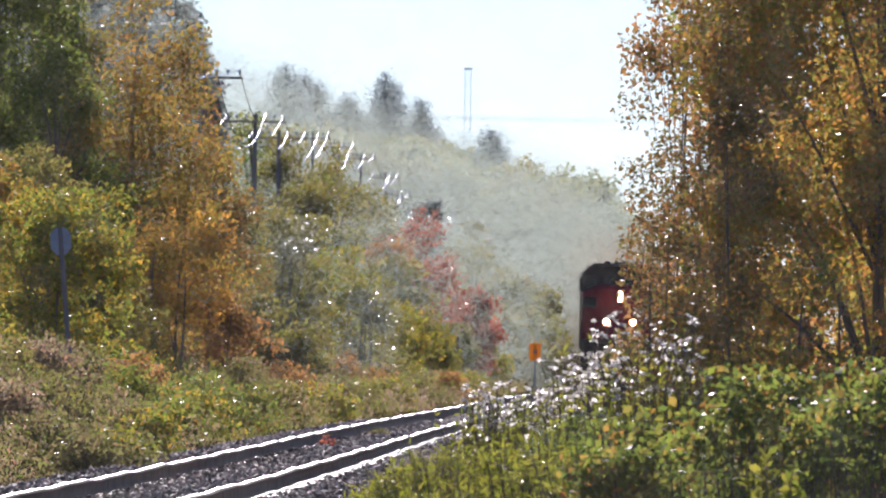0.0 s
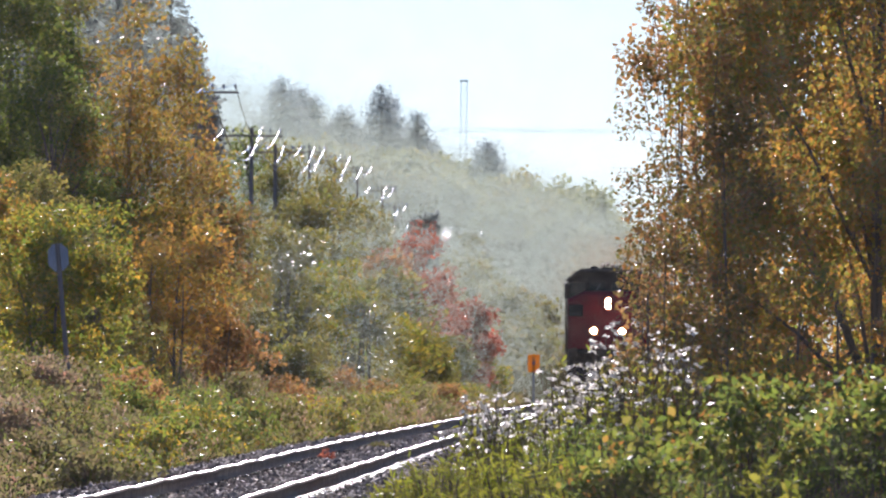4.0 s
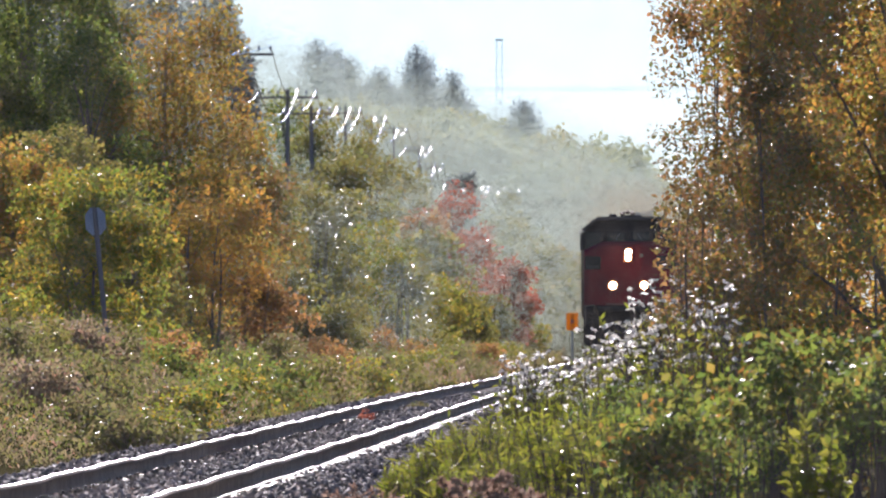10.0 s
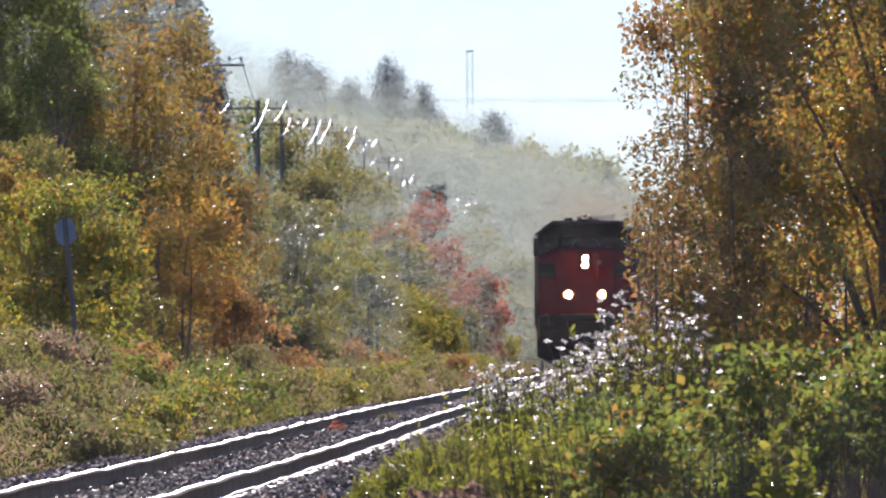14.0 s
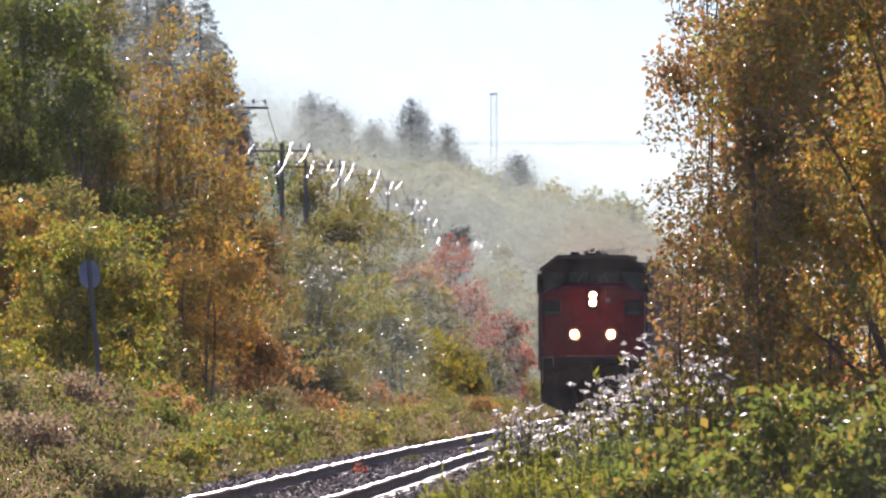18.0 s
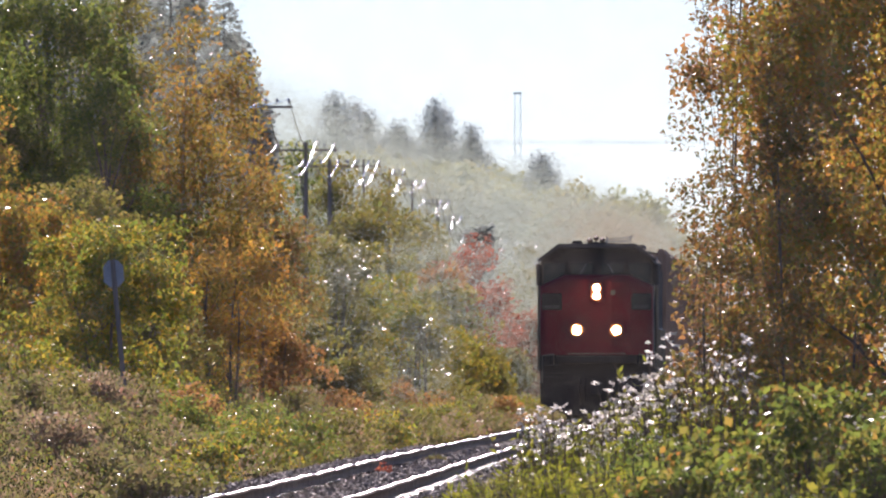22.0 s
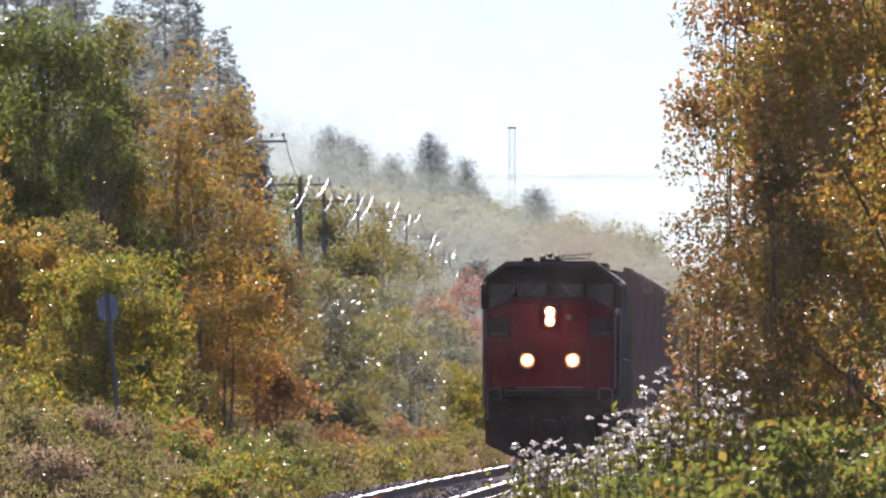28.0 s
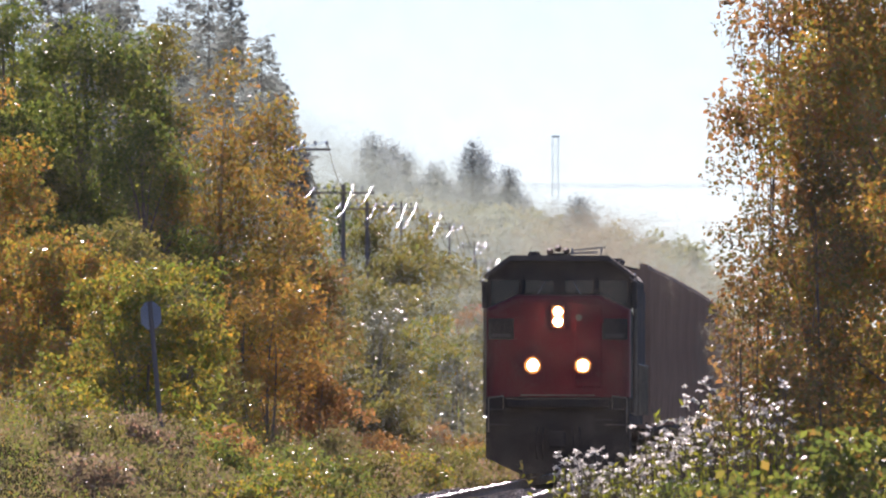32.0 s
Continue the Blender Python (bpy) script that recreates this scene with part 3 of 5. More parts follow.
broadleaf("young_tree", -7.6, 345, 4.1, 1.6, 0.1, 17550, 0.078, OLIVE, "olive-green young tree on the bank", 32, clump=0.32, stems=3, narrow=0.3)
broadleaf("young_tree", -10.5, 350, 6.4, 1.5, 0.1, 15000, 0.085, AMBER, "yellow and rust young tree on the bank", 30, clump=0.5, stems=3, narrow=0.3)
broadleaf("young_tree", -6.3, 342, 3.0, 1.2, 0.1, 11000, 0.078, OLIVE, "olive young tree on the bank", 33, clump=0.45, stems=3, narrow=0.3)
broadleaf("green_tree", -7.3, 356, 6.2, 1.6, 0.3, 14000, 0.085, GREEN, "dark green tree among the bank's trees", 35, BARK, clump=0.5, narrow=0.45)
broadleaf("orange_bush", -4.7, 350, 3.7, 1.3, 1.0, 5200, 0.085, ORANGE, "bright orange autumn bush at the bank's edge", 25, clump=0.4, stems=4, category="bush", narrow=0.35)
broadleaf("olive_bush", -2.9, 425, 4.1, 1.4, 0.1, 14850, 0.090, OLIVE, "olive-brown tall bush at the bank's edge", 26, clump=0.45, stems=5, category="bush", narrow=0.35)
# two glossy-leaved bushes added to give the slope its white sparkles
broadleaf("sparkle_bush", -2.55, 420, 4.2, 0.6, 1.2, 1600, 0.09, SHINY, "thin added bush whose glossy leaves give glints on the bank", 64, clump=0.3, stems=4, category="bush", up=0.8)
broadleaf("sparkle_bush", -0.9, 452, 3.0, 0.7, 0.8, 1200, 0.09, SHINY, "low added bush whose glossy leaves give glints on the bank", 65, clump=0.3, stems=4, category="bush", up=0.8)
broadleaf("birch", -4.6, 405, 4.9, 1.5, 0.2, 13500, 0.090, OLIVE, "thin olive birch on the bank", 27, PALE_BARK, clump=0.5, narrow=0.4)
for i, (x, y, h, r, m, lab) in enumerate((
        (-1.9, 455, 3.6, 1.2, LIME, "yellow-green willow bush on the bank"), (-1.0, 480, 3.0, 1.2, OLIVE, "olive willow bush on the bank"),
        (-0.3, 505, 2.4, 1.2, LIME, "yellow-green willow bush on the bank"), (0.5, 530, 2.0, 1.2, OLIVE, "olive willow bush on the bank"),
        (1.1, 555, 1.8, 1.2, LIME, "low yellow-green willow bush"), (-4.2, 378, 1.9, 1.3, RUSSET, "low brown bush in shade"),
        (-2.6, 400, 1.5, 1.2, OLIVE, "low olive bush on the bank"), (1.8, 585, 1.7, 1.1, OLIVE, "low olive bush beside the line"), (2.6, 620, 2.0, 1.2, LIME, "low yellow-green bush beside the line"))):
    broadleaf("willow_bush", x, y, h, r, 0.0, 5500 if m is RUSSET else 9000, 0.09, m, lab, 40 + i, clump=0.4, narrow=0.35, stems=5, category="bush", group="bushes along the bank")
broadleaf("red_maple", 0.5, 600, 5.2, 1.7, 0.4, 8000, 0.12, RED, "crimson maple on the far bank", 60, clump=0.5)
broadleaf("red_maple", -0.6, 596, 4.2, 1.0, 0.4, 4500, 0.14, RUSSET, "faded pink-brown maple on the far bank", 61, clump=0.45)
broadleaf("red_maple", 2.7, 612, 3.2, 1.2, 0.2, 5000, 0.14, RED, "low scarlet maple beside the line", 62, clump=0.4, stems=3)
conifer("spruce", 1.1, 705, 6.3, 1.2, "small dark spruce behind the red maples", 63, layers=20)
for i, (x, y, h, r, m) in enumerate(((-2.9, 545, 5.6, 1.1, OLIVE), (-2.3, 590, 6.4, 1.3, OLIVE), (-4.2, 580, 6.8, 1.4, OLIVE), (-2.8, 640, 7.4, 1.7, OLIVE), (-1.3, 660, 5.6, 1.6, OLIVE), (-5.8, 640, 8.0, 1.8, GREEN), (-1.6, 700, 6.2, 1.5, OLIVE), (-0.6, 750, 5.6, 1.6, OLIVE))):
    broadleaf("olive_tree", x, y, h, r, 0.4, 7500, 0.13, m, "tall olive-green tree beyond the pole line", 70 + i, clump=0.55, group="trees beyond the poles")
rng0 = np.random.default_rng(5)
for i, (x, y, top, r) in enumerate(((-15.2, 690, 20.4, 2.0), (-13.5, 705, 18.4, 1.9), (-14.3, 712, 17.4, 2.0), (-11.7, 700, 19.1, 1.9), (-10.6, 690, 18.4, 1.7), (-9.5, 700, 17.0, 1.7), (-8.6, 695, 14.2, 1.6), (-12.6, 685, 16.0, 1.9), (-16.8, 700, 20.4, 2.2), (-7.9, 690, 11.6, 1.4), (-10.2, 680, 13.4, 2.0), (-13.0, 720, 19.6, 1.9), (-11.1, 715, 17.8, 1.8), (-9.0, 712, 15.8, 1.6), (-15.9, 715, 19.6, 2.0), (-8.2, 705, 12.8, 1.5), (-12.2, 725, 17.0, 2.0), (-18.4, 702, 20.2, 2.0), (-20.0, 706, 20.8, 2.0), (-17.6, 692, 18.6, 1.9))):
    conifer("spruce", x, y, top - float(ground(x, y)), r * 1.25, "tall dark spruce behind the golden birch", 80 + i, layers=50, spray=0.25, group="spruces behind the bank", per=48, loose=0.14)


def woods(name, rows, mat, seed, leaf, label):
    """Far wood as one mass of leaf clumps: each row is x, y, height, radius, leaves."""
    rng = np.random.default_rng(seed)
    pts = []
    for x, y, h, r, n in rows:
        _, p = crown_points(rng, n, r, 0.5, h, 0.32 * r, narrow=0.5)
        pts.append(p + np.array((x, y, float(ground(x, y)))))
    ob = part(name, mesh_of(name, *scatter_leaves(np.concatenate(pts), rng, leaf, leaf * 0.7, 0.3, corners=3), mat), None)
    return tagged(ob, label, "woods", kind="stuff")


def threads(p, rng, length, width):
    """Long fine wisps, each a sliver of a face that lies any way."""
    d = rng.normal(size=p.shape) * np.array((1.0, 0.6, 0.7))
    d /= np.linalg.norm(d, axis=1)[:, None]
    side = np.cross(d, rng.normal(size=p.shape))
    side /= np.linalg.norm(side, axis=1)[:, None] + 1e-9
    reach = length * (0.6 + 0.8 * rng.random((len(p), 1)))
    v = np.stack((p - d * reach / 2, p + d * reach / 2, p + side * width), axis=1)
    return v.reshape(-1, 3), np.arange(len(p) * 3).reshape(-1, 3)


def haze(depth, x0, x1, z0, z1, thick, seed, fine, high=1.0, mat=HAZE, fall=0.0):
    """Slivers that imitate haze, placed along the camera's view rays between two distances: fine wisps, thinner upwards
    and lower to the right to follow the skyline; x and z at the middle distance.
    """
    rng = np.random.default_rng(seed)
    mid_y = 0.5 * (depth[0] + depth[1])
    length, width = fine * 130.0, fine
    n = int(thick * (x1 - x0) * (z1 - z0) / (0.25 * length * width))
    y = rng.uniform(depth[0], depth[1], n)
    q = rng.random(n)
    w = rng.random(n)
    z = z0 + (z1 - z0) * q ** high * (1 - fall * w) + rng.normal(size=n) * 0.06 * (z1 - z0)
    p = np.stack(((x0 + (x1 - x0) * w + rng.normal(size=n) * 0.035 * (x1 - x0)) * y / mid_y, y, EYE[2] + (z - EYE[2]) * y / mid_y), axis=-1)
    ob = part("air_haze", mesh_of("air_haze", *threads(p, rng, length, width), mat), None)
    tagged(ob, "pale slivers standing in for haze, laid along the camera's view", "haze", kind="stuff")


def veil_flecks(depth, thick, seed):
    """Flecks added across the camera's view, near it, as a veil that imitates lens glare."""
    rng = np.random.default_rng(seed)
    mid_y, size = 0.5 * (depth[0] + depth[1]), 0.005
    wide, tall = 0.07 * mid_y, 0.046 * mid_y
    n = int(thick * wide * tall / (0.25 * 0.75 * size * size * 0.3))
    y = rng.uniform(depth[0], depth[1], n)
    p = np.stack((rng.uniform(-wide / 2, wide / 2, n) * y / mid_y, y, EYE[2] + rng.uniform(-0.34 * tall, 0.66 * tall, n) * y / mid_y), axis=-1)
    ob = part("field_dust", mesh_of("field_dust", *threads(p, rng, size, size * 0.3), VEIL), None)
    tagged(ob, "tiny flecks added before the camera to lift dark tones", "dust", kind="stuff")


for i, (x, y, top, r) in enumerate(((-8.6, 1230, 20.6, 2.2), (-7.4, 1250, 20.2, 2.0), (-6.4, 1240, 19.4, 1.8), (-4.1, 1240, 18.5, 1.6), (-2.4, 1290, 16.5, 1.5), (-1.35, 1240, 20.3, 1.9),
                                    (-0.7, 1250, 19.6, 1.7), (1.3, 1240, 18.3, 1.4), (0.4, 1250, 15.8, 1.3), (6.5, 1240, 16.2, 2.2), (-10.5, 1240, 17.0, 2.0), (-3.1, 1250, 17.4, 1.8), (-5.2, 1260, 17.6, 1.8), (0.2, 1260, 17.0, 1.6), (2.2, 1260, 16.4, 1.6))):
    conifer("far_spruce", x, y, top + 1.2 - float(ground(x, y)), r * 1.35, "far spruce on the wooded rise, haze put into its colour", 100 + i, FAR_SPRUCE, 34, 0.18, "spruces on the far rise", per=70, loose=0.26)
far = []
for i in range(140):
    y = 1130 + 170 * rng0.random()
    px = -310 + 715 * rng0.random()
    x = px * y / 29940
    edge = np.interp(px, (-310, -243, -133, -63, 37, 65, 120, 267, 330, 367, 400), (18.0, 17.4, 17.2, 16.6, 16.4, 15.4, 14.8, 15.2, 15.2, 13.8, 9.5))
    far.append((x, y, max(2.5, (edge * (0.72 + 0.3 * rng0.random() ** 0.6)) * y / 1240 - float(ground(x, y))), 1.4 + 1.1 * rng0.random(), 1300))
woods("far_woods", far, FAR_LEAF, 7, 0.32, "yellow-green far autumn woods, paled with haze in their colour")
mid = []
for i in range(30):
    y = 690 + 220 * rng0.random()
    px = 60 + 320 * rng0.random()
    x = px * y / 29940
    u = x - float(track_x(y))
    if abs(u) < 5 or x > 15:
        continue
    mid.append((x, y, 2.5 + 2.5 * rng0.random(), 1.3, 1600))
for i in range(26):
    y = 560 + 260 * rng0.random()
    px = -330 + 330 * rng0.random()
    x = px * y / 29940
    if x - float(track_x(y)) > -5.5:
        continue
    mid.append((x, y, 2.0 + 2.2 * rng0.random(), 1.4, 2000))
woods("distant_thicket", mid, OLIVE, 8, 0.2, "hazy olive thicket along the far line")


# slabs of haze slivers, placed to fit the camera's view
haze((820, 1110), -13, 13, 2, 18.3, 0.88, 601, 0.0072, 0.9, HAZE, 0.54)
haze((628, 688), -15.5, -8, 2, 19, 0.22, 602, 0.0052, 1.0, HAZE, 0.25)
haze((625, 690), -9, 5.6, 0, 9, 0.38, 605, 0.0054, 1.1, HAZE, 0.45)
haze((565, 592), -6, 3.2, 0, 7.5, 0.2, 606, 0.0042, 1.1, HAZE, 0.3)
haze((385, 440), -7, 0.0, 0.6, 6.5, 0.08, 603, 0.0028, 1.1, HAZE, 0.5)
veil_flecks((12, 26), 0.052, 604)


# ---- low growth ----
def low_growth(name, n, y_range, u_range, height, mat, seed, leaf, label, power=1.0, upright=0.8, bunch=0.0):
    rng = np.random.default_rng(seed)
    y = y_range[0] + (y_range[1] - y_range[0]) * rng.random(n) ** power
    u = u_range[0] + (u_range[1] - u_range[0]) * rng.random(n)
    if bunch:
        k = max(20, n // 160)
        cy, cu = rng.random(k) * (y_range[1] - y_range[0]) + y_range[0], rng.random(k) * (u_range[1] - u_range[0]) + u_range[0]
        w = rng.integers(k, size=n)
        y, u = cy[w] + rng.normal(size=n) * bunch * 3, cu[w] + rng.normal(size=n) * bunch
    x = track_x(y) + u
    tall = height * (0.35 + 0.65 * (0.5 + 0.5 * np.sin(y * 0.33 + u * 1.3) * np.cos(y * 0.11 - 2.1 * u)))
    z = ground(x, y) + tall * rng.random(n) ** 1.3
    along = np.stack((rng.normal(size=n) * 0.5, rng.normal(size=n) * 0.5, np.full(n, upright)), axis=-1)
    size = leaf * (0.7 + 0.6 * (y - y_range[0]) / (y_range[1] - y_range[0]))
    ob = part(name, mesh_of(name, *scatter_leaves(np.stack((x, y, z), axis=-1), rng, size[:, None], size[:, None] * 0.4, 0.3, along=along, corners=3), mat), None)
    return tagged(ob, label, "vegetation", kind="stuff")


low_growth("bank_grass", 95000, (150, 620), (-11, -2.75), 0.6, GRASS, 31, 0.075, "mixed green and russet grass on the bank", 1.1)
low_growth("bank_herbs", 50000, (190, 520), (-9, -3.0), 0.8, BRIGHT, 32, 0.065, "fresh green herbs on the bank", 1.0, 0.4, 0.35)
low_growth("bank_weeds", 30000, (170, 520), (-9, -2.8), 0.75, FADED, 33, 0.075, "faded beige and russet weeds on the bank", 1.0, 0.7, 0.3)
BANK = ((-3.6, 205, 0.5, 0.5, GRASS), (-4.4, 215, 0.6, 0.6, GRASS), (-5.2, 228, 0.6, 0.7, FADED), (-3.9, 232, 0.5, 0.6, LIME), (-4.9, 245, 0.8, 0.7, GRASS), (-3.7, 250, 0.55, 0.6, LIME),
        (-6.2, 250, 0.8, 0.7, GRASS), (-5.4, 262, 0.7, 0.7, OLIVE), (-4.4, 268, 0.6, 0.6, GRASS), (-3.6, 275, 0.6, 0.6, BRIGHT), (-6.6, 275, 0.9, 0.7, OLIVE), (-4.3, 288, 0.7, 0.7, BRIGHT),
        (-3.4, 296, 0.6, 0.6, LIME), (-5.5, 292, 0.7, 0.6, GRASS), (-7.4, 292, 1.0, 0.8, LIME), (-2.9, 318, 0.7, 0.6, BRIGHT), (-3.7, 312, 0.85, 0.9, BRIGHT), (-3.3, 305, 0.75, 0.8, BRIGHT), (-5.1, 300, 0.6, 0.7, RUSSET), (-6.3, 285, 0.6, 0.8, FADED), (-4.9, 316, 0.8, 0.7, LIME),
        (-2.2, 342, 0.8, 0.6, OLIVE), (-3.2, 340, 0.9, 0.7, GRASS), (-1.5, 365, 0.7, 0.6, LIME), (-2.4, 372, 0.9, 0.7, RUSSET), (-0.8, 395, 0.8, 0.6, OLIVE), (-1.6, 402, 0.9, 0.7, GRASS),
        (-0.2, 425, 0.7, 0.6, LIME), (-1.2, 432, 1.0, 0.7, RUSSET), (0.6, 452, 0.8, 0.6, GRASS), (-0.4, 458, 1.1, 0.8, OLIVE), (1.3, 485, 0.8, 0.7, RUSSET), (2.0, 515, 0.8, 0.7, LIME))
for i, (x, y, h, r, m) in enumerate(BANK):
    broadleaf("bank_shrub", x, y, h, r, 0.0, 3000, 0.07, m, "low mixed shrub on the grassy bank", 400 + i, STEM, clump=0.3, stems=5, category="shrub", group="low shrubs on the bank", narrow=0.3, trunk_r=0.03)
low_growth("verge_grass", 16000, (118, 420), (2.4, 9.0), 0.5, GRASS, 34, 0.08, "rough verge grass beside the ballast", 1.3)


def herb_clump(name, x, y, n, height, radius, mat, leaf, label, seed, width=0.25, category="plant", group="", stemmat=STEM, up=0.35, top=0.35, rise=1.0, even=0.0):
    """A stand of upright stems with leaves up their length."""
    rng = np.random.default_rng(seed)
    z0 = float(ground(x, y))
    ob = thing(name, x, y, z0, label, category, group)
    a, r = rng.random(n) * 2 * math.pi, radius * np.sqrt(rng.random(n))
    fx, fy = r * np.cos(a), r * np.sin(a) * 2.5
    h = height * (0.65 + 0.25 * even + (0.4 - 0.25 * even) * rng.random(n)) * (1 - 0.25 * (1 - even) * (r / radius) ** 2)
    lean = rng.normal(size=(n, 2)) * 0.10 * height
    lines = [[(fx[i], fy[i], -0.05, 0.006), (fx[i] + lean[i, 0] * 0.4, fy[i] + lean[i, 1] * 0.4, h[i] * 0.55, 0.005), (fx[i] + lean[i, 0], fy[i] + lean[i, 1], h[i], 0.003)] for i in range(n)]
    k = 26
    q = top + (1 - top) * rng.random((n, k)) ** 0.75
    px = fx[:, None] + lean[:, :1] * q**1.5
    py = fy[:, None] + lean[:, 1:] * q**1.5
    pts = np.stack((px, py, h[:, None] * q), axis=-1).reshape(-1, 3)
    d = rng.normal(size=(n * k, 3)) * np.array((1, 1, 0.5 * rise)) + np.array((0, 0, 0.55 * rise))
    tagged(part("stalk", mesh_of("stalk", *tubes(lines, 4), stemmat), None, ob), kind="stuff")
    tagged(part("leafage", mesh_of("leaves", *scatter_leaves(pts, rng, leaf, leaf * width, up, along=d), mat), None, ob), kind="stuff")
    return ob


LEAF_SHAPES = []


def single_leaves(ob, points, size, mat, rng):
    """Large leaves that stand out singly, each a part of its plant."""
    key = (mat.name, size)
    made = [me for k, me in LEAF_SHAPES if k == key]
    if not made:
        for _k in range(3):
            w = size * (0.28 + 0.05 * _k)
            v = ((0, 0, 0), (-w, size * 0.35, -w * 0.3), (0, size * 0.4, 0), (w, size * 0.35, -w * 0.3), (-w * 0.7, size * 0.7, -w * 0.35), (0, size * 0.72, -0.1 * w), (w * 0.7, size * 0.7, -w * 0.35), (0, size, -w * 0.6))
            f = ((0, 2, 1), (0, 3, 2), (1, 2, 5), (1, 5, 4), (2, 3, 6), (2, 6, 5), (4, 5, 7), (5, 6, 7))
            made.append(mesh_of("leaf", v, f, mat, True))
            LEAF_SHAPES.append((key, made[-1]))
    for p in points:
        part("leaf", made[rng.integers(len(made))], None, ob, "", pose(*p, rng.uniform(-60, 35), rng.uniform(-40, 40), rng.uniform(0, 360)))


def aster_clump(x, y, n, height, radius, seed):
    """Leafy stems that branch near the top, each branch with a flat white flower head."""
    rng = np.random.default_rng(seed)
    ob = thing("aster_clump", x, y, float(ground(x, y)), "white-flowered aster clump above the verge", "plant", "asters on the verge")
    lines, heads, leaves = [], [], []
    for _k in range(n):
        fx, fy = rng.uniform(-radius, radius), rng.uniform(-2.0, 2.0) * radius
        h = height * rng.uniform(0.82, 1.0)
        tip = (fx + 0.08 * rng.normal(), fy + 0.08 * rng.normal())
        fork = (fx + 0.75 * (tip[0] - fx), fy + 0.75 * (tip[1] - fy), 0.78 * h)
        lines.append([(fx, fy, -0.05, 0.006), (*fork, 0.004)])
        for _j in range(rng.integers(3, 6)):
            top = np.array((tip[0] + 0.07 * rng.normal(), tip[1] + 0.1 * rng.normal(), h - 0.2 * height * rng.random() ** 1.5))
            lines.append([(*fork, 0.004), (*top, 0.0025)])
            heads.append((top, rng.uniform(0.028, 0.055)))
        q = rng.uniform(0.45, 0.95, (26, 1))
        leaves.append(np.array((fx, fy, 0)) + q * np.array((tip[0] - fx, tip[1] - fy, h * 0.95)) + 0.03 * rng.normal(size=(26, 3)))
    tagged(part("stalk", mesh_of("stalk", *tubes(lines, 4), DARK_STEM), None, ob), kind="stuff")
    tagged(part("leafage", mesh_of("leaves", *scatter_leaves(np.concatenate(leaves), rng, 0.055, 0.016, 0.4), HERB), None, ob), kind="stuff")
    ring = np.linspace(0, 2 * math.pi, 16, endpoint=False)
    for top, size in heads:
        reach = size * np.where(np.arange(16) % 2, 0.45, 1.0) * rng.uniform(0.7, 1.15, 16)
        v = np.stack((reach * np.cos(ring), reach * np.sin(ring), 0.012 * rng.normal(size=16)), axis=-1)
        v = np.concatenate((np.array(((0, 0, 0.008),)), v))
        f = [(0, 1 + k, 1 + (k + 1) % 16) for k in range(16)]
        part("flower_head", mesh_of("flower_head", v, f, ASTER), None, ob, "", pose(*top, rng.normal() * 14, rng.normal() * 14, 0))


# lime-green herbs at the edge of the ballast, sparkling asters, the dogwood hedge
for i, (x, y, h, r) in enumerate(((0.05, 138, 0.85, 0.25), (0.35, 134, 0.95, 0.28), (0.62, 140, 0.9, 0.28), (0.85, 131, 0.9, 0.28), (1.15, 136, 0.95, 0.28), (-0.2, 143, 0.6, 0.22), (0.2, 130, 0.7, 0.25), (0.55, 127, 0.75, 0.25),
                                  (0.95, 125, 0.85, 0.28), (1.3, 128, 0.95, 0.28), (1.25, 122, 0.85, 0.28), (1.6, 126, 1.0, 0.28))):
    if x < 0.9:
        herb_clump("willow_herb", x, y, 110, h * (1.0 + 0.14 * max(0.0, min(1.0, x))), r, HERB, 0.085, "tall lime-green willow herb at the ballast's edge", 200 + i, 0.13, group="herbs by the track")
    else:
        herb_clump("goldenrod", x, y, 70, h * 1.12, r, GREEN if i % 2 else HERB, 0.07, "dark-stemmed faded goldenrod beside the hedge", 200 + i, 0.2, group="goldenrod by the hedge", stemmat=DARK_STEM, top=0.3)
for i, (x, y, r) in enumerate(((0.72, 150, 0.12), (0.90, 147, 0.16), (1.12, 152, 0.24), (1.35, 150, 0.24), (1.55, 147, 0.24), (1.78, 148, 0.22), (2.0, 149, 0.22), (1.45, 142, 0.26), (1.2, 144, 0.24), (1.75, 140, 0.26), (2.12, 137, 0.26), (2.3, 146, 0.2))):
    crest = float(np.interp(x, (0.67, 1.0, 1.2, 1.41, 1.73, 2.1, 2.3), (1.12, 1.06, 1.06, 1.22, 1.54, 1.80, 1.72))) - (0.0 if y > 145 else 0.12)
    aster_clump(x, y, 11 if x > 1.4 else 9, crest - float(ground(x, y)), r, 220 + i)
    herb_clump("verge_herb", x + 0.05, y + 0.8, 70, crest - 0.12 - float(ground(x, y)), r + 0.06, HERB, 0.065, "leafy green herb among the asters", 320 + i, 0.3, group="herbs among the asters", top=0.25)
